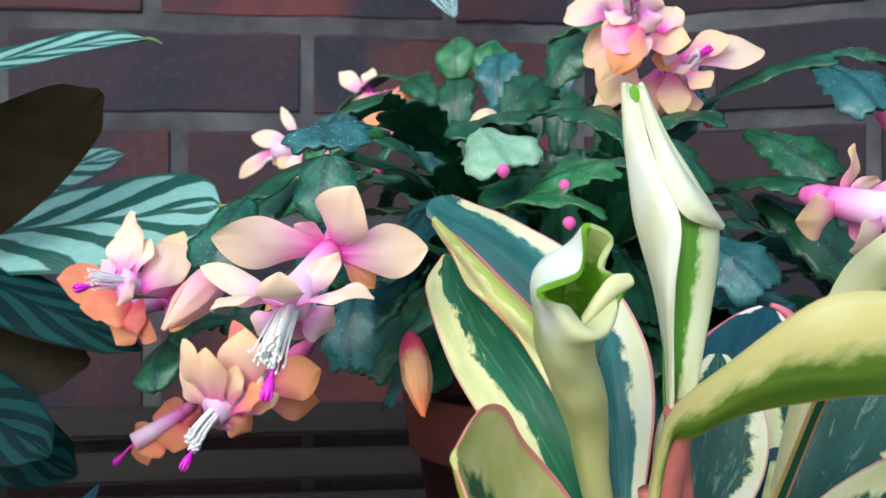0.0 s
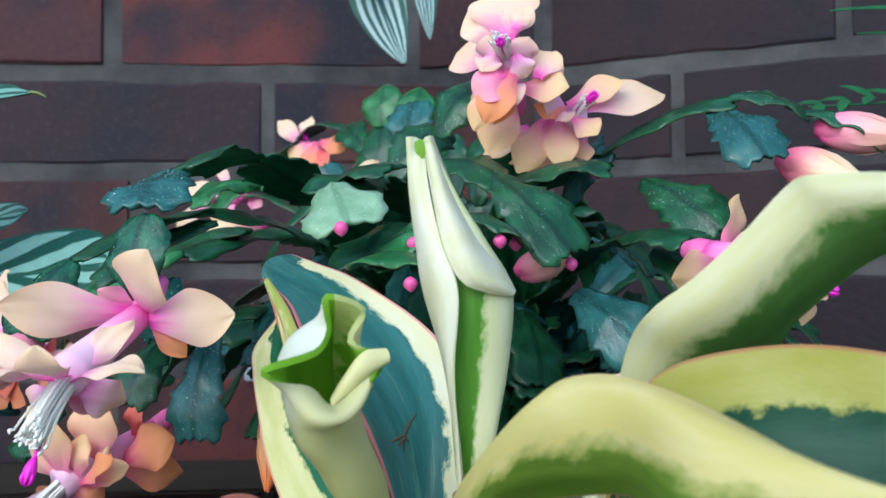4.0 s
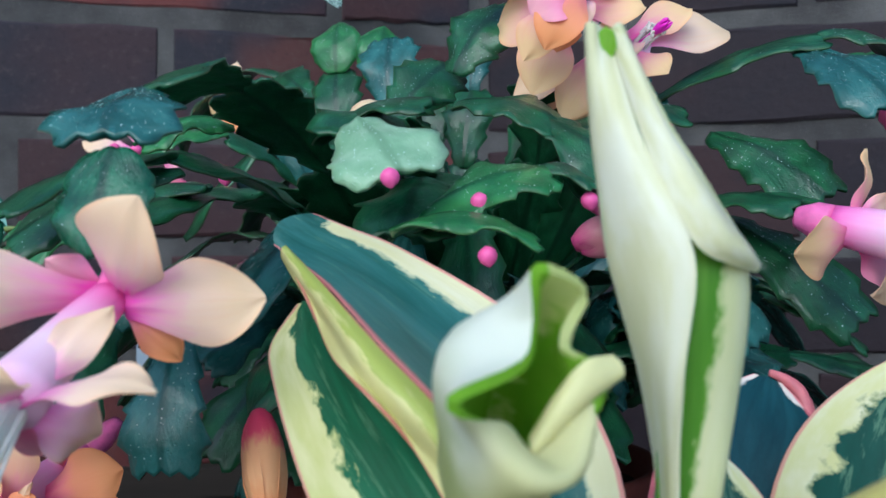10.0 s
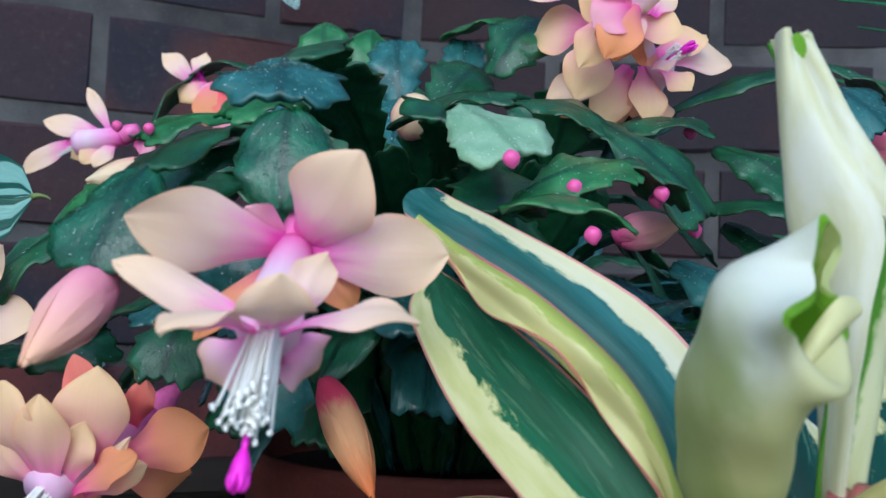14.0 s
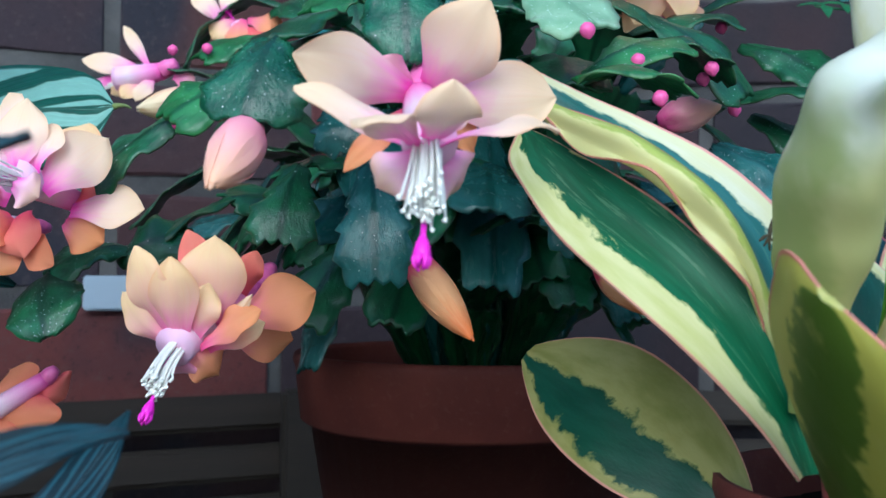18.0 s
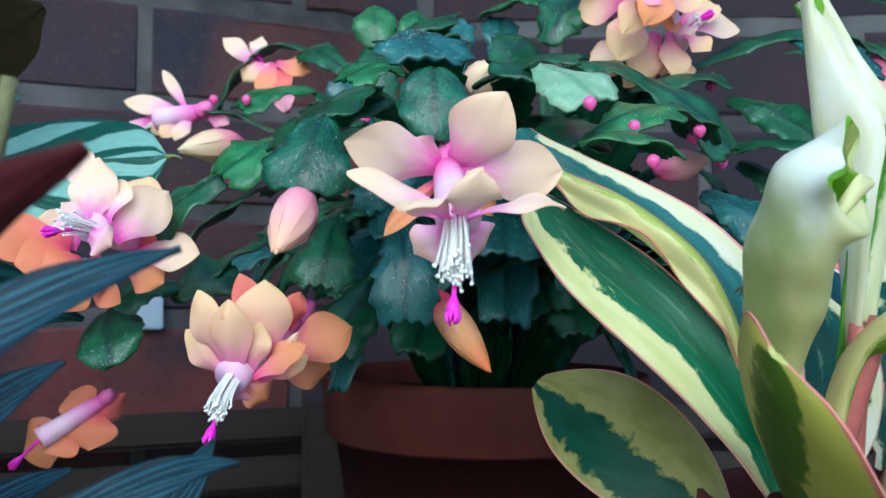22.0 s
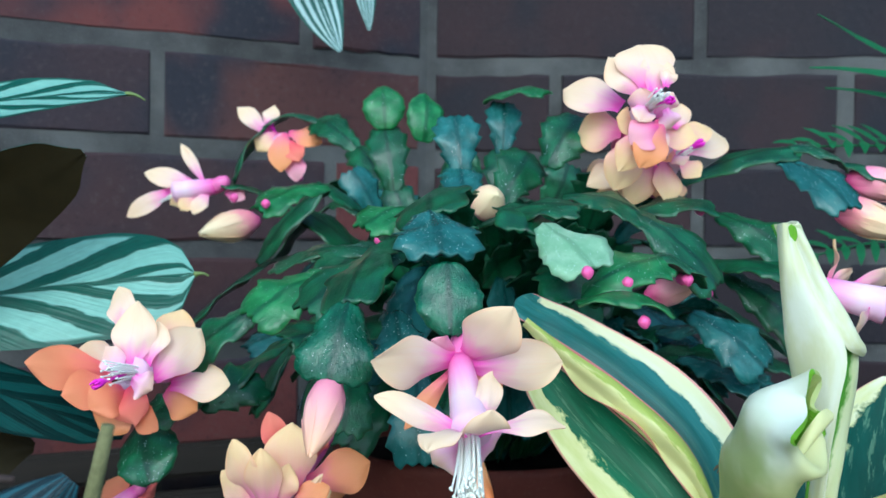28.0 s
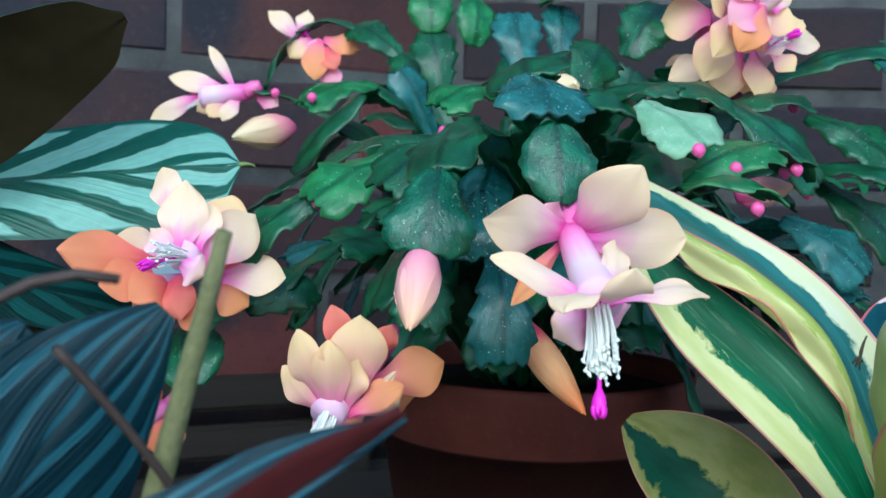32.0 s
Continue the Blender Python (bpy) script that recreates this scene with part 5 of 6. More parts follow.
petal(bloom, (0.1471, 0.3097, 0.1886), (0.1578, 0.3049, 0.1829), 0.0115, PETAL_CREAM, .002)
petal(bloom, (0.1358, 0.3261, 0.1921), (0.1459, 0.3297, 0.1823), 0.0100, PETAL_PINK, .002)
# low bloom, its petal colour darkened in place of shade
bloom = flower((-0.1133, 0.4386, 0.1100), (-0.1168, 0.4399, 0.1065), (-0.1386, 0.4369, 0.0930), (-0.1447, 0.4369, 0.0899), (-0.1492, 0.4387, 0.0823), 0.0038, 0)
petal(bloom, (-0.1216, 0.4416, 0.1012), (-0.1287, 0.4489, 0.1091), 0.0120, PETAL_ORANGE_SHADED, .003, (-0.2, -0.9, 0.35))
petal(bloom, (-0.1200, 0.4411, 0.1030), (-0.1219, 0.4370, 0.0883), 0.0170, PETAL_ORANGE_SHADED, .004, (-0.2, -0.9, 0.35))
petal(bloom, (-0.1264, 0.4433, 0.0977), (-0.1368, 0.4366, 0.0880), 0.0150, PETAL_ORANGE_SHADED, .003, (-0.2, -0.9, 0.35))
petal(bloom, (-0.1168, 0.4399, 0.1048), (-0.1109, 0.4435, 0.0990), 0.0136, PETAL_CORAL, .003, (-0.2, -0.9, 0.35))
petal(bloom, (-0.1297, 0.4445, 0.0959), (-0.1462, 0.4555, 0.0843), 0.0163, PETAL_ORANGE, .003, (-0.2, -0.9, 0.35))
bud((-0.0647, 0.288, 0.174), (-0.0755, 0.262, 0.158), 0.0050, BUD_ROSE, "rosy pink flower bud")
bud((-0.012, 0.352, 0.149), (-0.006, 0.311, 0.126), 0.0049, BUD_ORANGE, "orange flower bud with a coral base")
bud((0.017, 0.392, 0.226), (0.017, 0.373, 0.231), 0.0066, BUD_CREAM, "cream flower bud")
bud((-0.057, 0.530, 0.221), (-0.088, 0.510, 0.214), 0.0075, BUD_CREAM, "cream flower bud with a pink base")
bud((0.160, 0.356, 0.230), (0.184, 0.335, 0.217), 0.0070, BUD_CREAM, "cream flower bud with a pink base")
bud((0.176, 0.366, 0.242), (0.204, 0.350, 0.236), 0.0066, BUD_ROSE, "rosy pink flower bud")
bud((0.040, 0.335, 0.150), (0.052, 0.322, 0.131), 0.0056, BUD_ORANGE, "orange flower bud with a coral base")
bud((0.070, 0.350, 0.192), (0.088, 0.342, 0.197), 0.0050, BUD_ROSE, "rosy pink flower bud")
for p in ((0.0184, 0.296, 0.204), (0.0384, 0.3064, 0.200), (0.064, 0.311, 0.2008), (0.0872, 0.334, 0.1944), (0.0384, 0.295, 0.188), (-0.0768, 0.364, 0.1856), (-0.0632, 0.450, 0.228), (-0.0256, 0.393, 0.2128), (0.069, 0.323, 0.2005), (-0.075, 0.470, 0.231), (0.098, 0.357, 0.2265), (0.190, 0.362, 0.236)):
    small_bud(p)

# ---- the peperomia ----
peperomia = thing("peperomia", (0, 0, 0), "variegated peperomia with cream-edged green leaves in a terracotta pot", "potted plant")
PP = V((0.078, 0.250, 0.0))
pot(peperomia, PP, 0.046, 0.098, 0.02)


def ovate(peak=0.5, tip=1.0, base=0.22):
    def f(v):
        e = math.sin(math.pi * v ** (math.log(0.5) / math.log(peak)) * 0.97) ** 0.75 if v > 0 else 0.0
        return max(base * (1 - v) ** 2, e)
    return f


def pep_leaf(pts, width, hint, cup=30, cup_tip=None, hint_tip=None, mats=None, wave=0.0015, waves=1.5, shape=None, label="", thick=0.0013, nu=12, nv=22, stem=True, lean=0.0):
    o = blade("leaf", peperomia, pts, width, hint, shape or ovate(), mats or [PEP_TOP, PEP_UNDER], cup, cup_tip, hint_tip, wave, waves, thick, 0.0004, nu, nv, lean, label, 0.0004)
    if stem:
        b = V(pts[0])
        d = (b - V(pts[1])).normalized()
        root = PP + V(((b.x - PP.x) * 0.35, (b.y - PP.y) * 0.35, 0.084))
        tube("stem", peperomia, [b - d * 0.004, b + d * 0.008, b.lerp(root, 0.6) + d * 0.004, root], [0.0022, 0.0026, 0.0032, 0.0036], PEP_STEM if stem is True else PEP_STEM_GREEN, 8)
    return o


SIDE = [[(0.034, 0.236, 0.103), (0.0255, 0.2395, 0.1150), (0.0145, 0.2488, 0.1294), (0.0050, 0.2630, 0.1426), (0.0000, 0.2745, 0.1520), (-0.0042, 0.2845, 0.1640), (-0.0050, 0.2895, 0.1705), (0.0000, 0.2955, 0.1782)],
        [(0.038, 0.2400, 0.103), (0.0335, 0.2440, 0.1170), (0.0255, 0.2530, 0.1345), (0.0160, 0.2665, 0.1490), (0.0085, 0.2790, 0.1595), (0.0025, 0.2890, 0.1695), (0.0012, 0.2930, 0.1742), (0.0008, 0.2965, 0.1785)],
        [(0.043, 0.2405, 0.103), (0.0410, 0.2440, 0.1200), (0.0335, 0.2510, 0.1400), (0.0245, 0.2600, 0.1535), (0.0165, 0.2700, 0.1630), (0.0095, 0.2830, 0.1710), (0.0055, 0.2900, 0.1755), (0.0016, 0.2962, 0.1788)]]
sheet(peperomia, SIDE, [PEP_SIDE, PEP_UNDER], "long green leaf with broad cream margins", 18, 34)
pep_leaf([(0.0420, 0.2610, 0.087), (0.0262, 0.289, 0.1075), (0.0120, 0.318, 0.1220)], 0.035, (-0.45, -0.75, 0.5), 20, mats=[PEP_LOW_SHADED, PEP_UNDER])
pep_leaf([(0.037, 0.226, 0.096), (0.014, 0.204, 0.119), (0.002, 0.189, 0.139)], 0.054, (0.87, -0.28, 0.41), 45, 60, None, [PEP_CUPPED, PEP_DARK_UNDER], 0.001, 1.5, lambda v: max(0.12, (1 - abs(2 * v - 1) ** 2.6) ** 0.5), "cupped leaf with a pink margin and a damaged tip")
pep_leaf([(0.074, 0.262, 0.100), (0.088, 0.285, 0.135), (0.103, 0.306, 0.161)], 0.038, (-0.3, -0.9, 0.3), 25, mats=[PEP_BLUE, PEP_UNDER])
tube("curled_rim", peperomia, [(0.103, 0.305, 0.1625), (0.110, 0.303, 0.156), (0.1065, 0.297, 0.144)], [0.0008, 0.0017, 0.0019, 0.0012], PINK_RIM, 8, 12, "pink curled leaf margin")
pep_leaf([(0.092, 0.262, 0.100), (0.113, 0.275, 0.135), (0.128, 0.284, 0.168)], 0.046, (-0.25, -0.9, 0.3), 20)
pep_leaf([(0.078, 0.236, 0.098), (0.102, 0.212, 0.118), (0.135, 0.182, 0.122)], 0.046, (-0.2, -0.5, 0.8), 20)
pep_leaf([(0.060, 0.250, 0.100), (0.072, 0.262, 0.125), (0.078, 0.275, 0.150)], 0.030, (-0.2, -0.9, 0.3), 25)
MARGIN = [V(p) for p in ((0.0420, 0.2415, 0.1120), (0.0380, 0.2490, 0.1350), (0.0290, 0.2535, 0.1570), (0.0150, 0.2640, 0.1725), (0.0060, 0.2850, 0.1820), (-0.0040, 0.2990, 0.1920))]
leaf = sheet(peperomia, [
    [(0.0420, 0.2415, 0.1120), (0.0380, 0.2490, 0.1350), (0.0290, 0.2535, 0.1570), (0.0150, 0.2640, 0.1725), (0.0060, 0.2850, 0.1820), (-0.0005, 0.2945, 0.1868), (-0.0048, 0.2985, 0.1900)],
    [(0.0450, 0.2420, 0.1120), (0.0455, 0.2560, 0.1355), (0.0410, 0.2680, 0.1550), (0.0290, 0.2840, 0.1715), (0.0130, 0.2980, 0.1850), (0.0015, 0.3010, 0.1912), (-0.0038, 0.3015, 0.1950)],
    [(0.0490, 0.2400, 0.1120), (0.0550, 0.2520, 0.1400), (0.0550, 0.2680, 0.1570), (0.0455, 0.2860, 0.1740), (0.0225, 0.3035, 0.1890), (0.0100, 0.3050, 0.1942), (0.0030, 0.3035, 0.1970)],
], PEP_BROAD, 'broad green leaf, sky sheen painted bluish, cream margins, pink rim', 16, 30)
# its other half is folded down, with a wavy yellow margin
FOLD = [(curve_at(MARGIN, k / 15 * 0.96), math.sin(math.pi * (0.06 + 0.86 * k / 15)), math.sin(k * 1.55), math.cos(k * 1.1)) for k in range(16)]
sheet(leaf, [
    [p + V((-0.0004, -0.0012, -0.0002)) for p, w, a, b in FOLD],
    [p + V((-0.0018, -0.0036, -0.0028)) * w + V((-0.0004, -0.0010, -0.0002)) for p, w, a, b in FOLD],
    [p + V((-0.0020, -0.0022, -0.0062)) * w + V((-0.0004, -0.0006 * a, -0.0006 + 0.0005 * b)) for p, w, a, b in FOLD],
    [p + V((-0.0036, -0.0040 - 0.0026 * a, -0.0084 - 0.0021 * b)) * w for p, w, a, b in FOLD],
], [PEP_FOLD, PEP_FOLD], "yellow-green wavy folded half of a leaf", 14, 60)
# the tall rolled leaf: height, left flank, edge of the overlap (across and in depth), right flank
ROLL = ((0.129, 0.0546, 0.0556, 0.2325, 0.0570), (0.140, 0.0538, 0.0546, 0.2295, 0.0588), (0.155, 0.0530, 0.0536, 0.2258, 0.0612), (0.170, 0.0506, 0.0530, 0.2222, 0.0640), (0.186, 0.0463, 0.0541, 0.2200, 0.0650), (0.196, 0.0448, 0.0508, 0.2225, 0.0598), (0.207, 0.0434, 0.0480, 0.2275, 0.0530), (0.2192, 0.0428, 0.0462, 0.2332, 0.0472))
leaf = sheet(peperomia, [
    [(l + 0.0050, 0.2370, z) for z, l, e, y, r in ROLL],
    [(l + 0.0012, 0.2345, z) for z, l, e, y, r in ROLL],
    [(l + 0.0003, 0.2312, z + 0.0004) for z, l, e, y, r in ROLL],
    [(l * 0.55 + e * 0.45, y * 0.72 + 0.2315 * 0.28, z + 0.0003) for z, l, e, y, r in ROLL],
    [(e, y, z - 0.0006) for z, l, e, y, r in ROLL],
], PEP_PALE, 'pale young leaf tightly rolled to a point', 20, 34)
leaf_fold = sheet(leaf, [
    [(e - 0.0012, y + 0.0055, z) for z, l, e, y, r in ROLL],
    [(e * 0.75 + r * 0.25, y + 0.0052 + max(0.0, z - 0.186) * 0.05, z) for z, l, e, y, r in ROLL],
    [(e * 0.25 + r * 0.75, y * 0.5 + 0.2275 * 0.5 + 0.0030, z) for z, l, e, y, r in ROLL],
    [(r, 0.2310, z) for z, l, e, y, r in ROLL],
    [(r - 0.0030, 0.2370, z) for z, l, e, y, r in ROLL],
], PEP_STRIP, 'green inner strip and cream flank of the rolled leaf', 18, 32)
leaf_fold = sheet(leaf, [
    [(0.0464, 0.2330, 0.2180), (0.0488, 0.2272, 0.2050), (0.0512, 0.2230, 0.1945), (0.0548, 0.2212, 0.1878), (0.0600, 0.2232, 0.1856), (0.0650, 0.2275, 0.1846)],
    [(0.0472, 0.2318, 0.2196), (0.0508, 0.2262, 0.2068), (0.0546, 0.2226, 0.1972), (0.0584, 0.2212, 0.1900), (0.0622, 0.2235, 0.1872), (0.0654, 0.2275, 0.1852)],
    [(0.0478, 0.2350, 0.2200), (0.0524, 0.2345, 0.2084), (0.0578, 0.2328, 0.1982), (0.0624, 0.2312, 0.1920), (0.0647, 0.2300, 0.1878), (0.0657, 0.2285, 0.1856)],
    [(0.0474, 0.2365, 0.2196), (0.0510, 0.2362, 0.2084), (0.0560, 0.2355, 0.1982), (0.0600, 0.2350, 0.1920), (0.0628, 0.2365, 0.1878), (0.0650, 0.2330, 0.1856)],
], PEP_PALE, 'cream flap folded over the rolled leaf', 14, 22)
leaf = sheet(peperomia, [
    [(0.0525, 0.2360, 0.1140), (0.0535, 0.2290, 0.1335), (0.0561, 0.2161, 0.1379), (0.0622, 0.2032, 0.1451), (0.0732, 0.1895, 0.1503), (0.0823, 0.1768, 0.1533), (0.0855, 0.1567, 0.1522), (0.0950, 0.1482, 0.1550), (0.1074, 0.1428, 0.1587)],
    [(0.0506, 0.2317, 0.1164), (0.0525, 0.2247, 0.1364), (0.0568, 0.2072, 0.1452), (0.0639, 0.1922, 0.1544), (0.0735, 0.1815, 0.1589), (0.0819, 0.1699, 0.1607), (0.0870, 0.1529, 0.1588), (0.0960, 0.1440, 0.1591), (0.1067, 0.1379, 0.1598)],
    [(0.0497, 0.2324, 0.1198), (0.0525, 0.2254, 0.1404), (0.0585, 0.2033, 0.1536), (0.0667, 0.1862, 0.1648), (0.0749, 0.1786, 0.1685), (0.0825, 0.1681, 0.1691), (0.0895, 0.1540, 0.1664), (0.0981, 0.1448, 0.1641), (0.1069, 0.1379, 0.1619)],
    [(0.0500, 0.2380, 0.1180), (0.0535, 0.2310, 0.1390), (0.0610, 0.2050, 0.1560), (0.0700, 0.1860, 0.1690), (0.0770, 0.1810, 0.1720), (0.0840, 0.1716, 0.1716), (0.0927, 0.1600, 0.1682), (0.1008, 0.1505, 0.1637), (0.1081, 0.1429, 0.1590)],
], PEP_ARCH, 'arching cream leaf with a green streak along its lower side', 16, 40)
leaf = sheet(peperomia, [
    [(0.0820, 0.2430, 0.1200), (0.0850, 0.2320, 0.1500), (0.0875, 0.2158, 0.1729), (0.0899, 0.2039, 0.1814), (0.0970, 0.1973, 0.1877), (0.1040, 0.1926, 0.1947), (0.1111, 0.1880, 0.2031), (0.1138, 0.1831, 0.2046), (0.1237, 0.1736, 0.2037), (0.1309, 0.1690, 0.2013), (0.1355, 0.1653, 0.1977)],
    [(0.0822, 0.2369, 0.1200), (0.0867, 0.2268, 0.1494), (0.0915, 0.2109, 0.1709), (0.0953, 0.2015, 0.1780), (0.1019, 0.1951, 0.1838), (0.1072, 0.1901, 0.1901), (0.1135, 0.1842, 0.1980), (0.1164, 0.1787, 0.2003), (0.1244, 0.1685, 0.2008), (0.1305, 0.1630, 0.1998), (0.1345, 0.1583, 0.1976)],
    [(0.0836, 0.2369, 0.1200), (0.0898, 0.2279, 0.1487), (0.0973, 0.2123, 0.1686), (0.1028, 0.2058, 0.1741), (0.1087, 0.1997, 0.1792), (0.1121, 0.1943, 0.1847), (0.1175, 0.1869, 0.1920), (0.1207, 0.1808, 0.1954), (0.1265, 0.1698, 0.1974), (0.1313, 0.1631, 0.1980), (0.1346, 0.1573, 0.1975)],
    [(0.0860, 0.2460, 0.1200), (0.0940, 0.2380, 0.1480), (0.1041, 0.2228, 0.1663), (0.1113, 0.2191, 0.1702), (0.1165, 0.2134, 0.1746), (0.1180, 0.2074, 0.1794), (0.1225, 0.1987, 0.1859), (0.1260, 0.1918, 0.1905), (0.1296, 0.1800, 0.1940), (0.1331, 0.1722, 0.1962), (0.1357, 0.1653, 0.1973)],
], PEP_HIGH, 'tall arching leaf, green below and cream at its edge', 16, 40)
leaf = sheet(peperomia, [
    [(0.0800, 0.2380, 0.1080), (0.0879, 0.2109, 0.1557), (0.0917, 0.1981, 0.1519), (0.0968, 0.1884, 0.1501), (0.1039, 0.1827, 0.1497), (0.1119, 0.1792, 0.1497), (0.1190, 0.1766, 0.1513), (0.1257, 0.1739, 0.1546), (0.1327, 0.1723, 0.1601), (0.1376, 0.1715, 0.1666)],
    [(0.0790, 0.2420, 0.1070), (0.0875, 0.2144, 0.1558), (0.0904, 0.2020, 0.1582), (0.0955, 0.1943, 0.1596), (0.1034, 0.1887, 0.1606), (0.1116, 0.1851, 0.1612), (0.1191, 0.1820, 0.1617), (0.1263, 0.1789, 0.1626), (0.1328, 0.1762, 0.1638), (0.1375, 0.1745, 0.1649)],
    [(0.0780, 0.2400, 0.1100), (0.0870, 0.2118, 0.1600), (0.0891, 0.1999, 0.1686), (0.0943, 0.1942, 0.1731), (0.1028, 0.1886, 0.1756), (0.1113, 0.1851, 0.1766), (0.1193, 0.1815, 0.1762), (0.1268, 0.1779, 0.1747), (0.1329, 0.1742, 0.1715), (0.1374, 0.1715, 0.1671)],
], PEP_GOLD, 'broad leaf with a gold-green margin and dark green heart', 16, 30)
young_leaf = funnel(peperomia, [
    [(0.0300, 0.2030, 0.1850), (0.0297, 0.2038, 0.1815), (0.0298, 0.2050, 0.1783), (0.0278, 0.2018, 0.1744), (0.0194, 0.1957, 0.1716), (0.0228, 0.1995, 0.1690), (0.0263, 0.2042, 0.1674), (0.0300, 0.2080, 0.1634), (0.0352, 0.2090, 0.1680), (0.0398, 0.2104, 0.1730), (0.0336, 0.2074, 0.1763), (0.0361, 0.2074, 0.1824)],
    [p + V((-0.0006 * math.sin(math.tau * i / 12), 0, 0.0075 * math.cos(math.tau * i / 12) + 0.0030 * math.sin(math.tau * i / 12))) for i, p in enumerate(ring((0.0282, 0.2085, 0.1700), 0.0076, 0.0082, 12))],
    [p + V((0, 0, 0.0050 * math.cos(math.tau * i / 12))) for i, p in enumerate(ring((0.0272, 0.2140, 0.1645), 0.0066, 0.0100, 12))],
    [p + V((0, 0, 0.0030 * math.cos(math.tau * i / 12))) for i, p in enumerate(ring((0.0275, 0.2195, 0.1580), 0.0060, 0.0118, 12))],
    ring((0.0306, 0.2243, 0.1500), 0.0056, 0.0118, 12),
    ring((0.0323, 0.2277, 0.1450), 0.0054, 0.0112, 12),
    ring((0.0337, 0.2302, 0.1400), 0.0046, 0.0082, 12),
    ring((0.0350, 0.2322, 0.1345), 0.0040, 0.0054, 12),
    ring((0.0362, 0.2352, 0.1270), 0.0034, 0.0042, 12),
    ring((0.0388, 0.2396, 0.1157), 0.0030, 0.0032, 12),
], [PEP_ROLL_IN, PEP_YOUNG], 'pale young leaf, still rolled, open at its top')
blade("leaf_tip", leaf_fold.parent, [(0.0456, 0.2312, 0.2142), (0.0456, 0.2312, 0.2168), (0.0455, 0.2318, 0.2192)], 0.0036, (-0.1, -0.98, 0.2), petal_shape, [PEP_ROLL_IN], 0, None, None, 0, 1, 0.0004, 0, 6, 8, label="dark green inner tip of the rolled leaf")
sheet(young_leaf, [
    [(0.0300, 0.2080, 0.1636), (0.0325, 0.2084, 0.1654), (0.0360, 0.2094, 0.1690), (0.0397, 0.2104, 0.1722)],
    [(0.0300, 0.2072, 0.1645), (0.0328, 0.2070, 0.1680), (0.0365, 0.2077, 0.1710), (0.0409, 0.2094, 0.1729)],
    [(0.0304, 0.2086, 0.1660), (0.0330, 0.2084, 0.1704), (0.0362, 0.2086, 0.1742), (0.0401, 0.2107, 0.1746)],
], PEP_LIP, "yellow inner lip of the rolled leaf", 8, 16)
for p, q, mat in (((0.045, 0.240, 0.112), (0.054, 0.247, 0.088), PEP_STEM), ((0.0556, 0.2310, 0.1370), (0.062, 0.246, 0.088), PEP_STEM), ((0.0560, 0.2270, 0.1385), (0.0500, 0.2440, 0.088), PEP_STEM), ((0.0512, 0.237, 0.116), (0.058, 0.243, 0.088), PEP_STEM), ((0.0840, 0.2445, 0.120), (0.080, 0.250, 0.088), PEP_STEM_GREEN), ((0.079, 0.239, 0.109), (0.076, 0.244, 0.088), PEP_STEM_GREEN), ((0.047, 0.226, 0.110), (0.056, 0.240, 0.088), PEP_STEM)):
    a, b = V(p), V(q)
    tube("stem", peperomia, [a + (a - b).normalized() * 0.006, a.lerp(b, 0.5), b], [0.0026, 0.0036, 0.0042], mat, 10)

for p in ([(0.0430, 0.2545, 0.1565), (0.0405, 0.2535, 0.1525), (0.0400, 0.2530, 0.1480)], [(0.0385, 0.2530, 0.1490), (0.0400, 0.2532, 0.1505), (0.0412, 0.2535, 0.1500)], [(0.0370, 0.2525, 0.1500), (0.0385, 0.2530, 0.1508), (0.0402, 0.2533, 0.1515)]):
    tube("withered_scrap", peperomia, p, [0.0002, 0.0005, 0.0002], WOODY, 6, 8, "dark withered plant scrap stuck to the leaf")

# ---- striped calathea ----
calathea = thing("calathea", (0, 0, 0), "calathea with silvery leaves striped dark green in a pot", "potted plant")
CP = V((-0.335, 0.44, 0.0))
pot(calathea, CP, 0.06, 0.10, 0.022)


def long_leaf(v):
    return max(0.05, math.sin(math.pi * min(1.0, 0.03 + 0.95 * v ** 0.9))) ** 0.52 * (1.0 if v < 0.93 else 1 - 0.7 * (v - 0.93) / 0.07)


def blunt(v):
    if v > 0.84:
        return math.sqrt(max(0.0, 1 - ((v - 0.84) / 0.16) ** 2.4))
    return 0.08 + 0.92 * math.sin(math.pi / 2 * v / 0.84) ** 0.6


def cal_leaf(pts, width, hint, mats, cup=-20, parent=None, shape=long_leaf, nv=48, wave=0.0012, stalk=True):
    p = parent or calathea
    o = blade("leaf", p, pts, width, hint, shape, mats, cup, None, None, wave, 2.2, 0.0006, 0.0005, 12, nv, 0.0, "", 0.0005)
    if stalk:
        b = V(pts[0])
        c = CP if p == calathea else SP
        root = c + V(((b.x - c.x) * 0.2, (b.y - c.y) * 0.2, 0.08))
        tube("stalk", p, [b, b.lerp(root, 0.45) + V((0, 0, 0.012)), root], [0.0012, 0.0018, 0.0022], STALK_DARK, 7)
    return o


cal_leaf([(-0.30, 0.452, 0.172), (-0.2, 0.432, 0.186), (-0.095, 0.415, 0.198)], 0.050, (0.05, -0.80, 0.60), [CALATHEA, BROWN_UNDER], -16, shape=blunt, nv=40)
cal_leaf([(-0.28, 0.44, 0.195), (-0.195, 0.412, 0.166), (-0.122, 0.392, 0.139)], 0.034, (-0.05, -0.6, 0.8), [CALATHEA_SHADED, BROWN_UNDER])
cal_leaf([(-0.29, 0.43, 0.228), (-0.2, 0.406, 0.254), (-0.121, 0.398, 0.266)], 0.034, (0, -0.55, 0.83), [CALATHEA, BROWN_UNDER], 30)
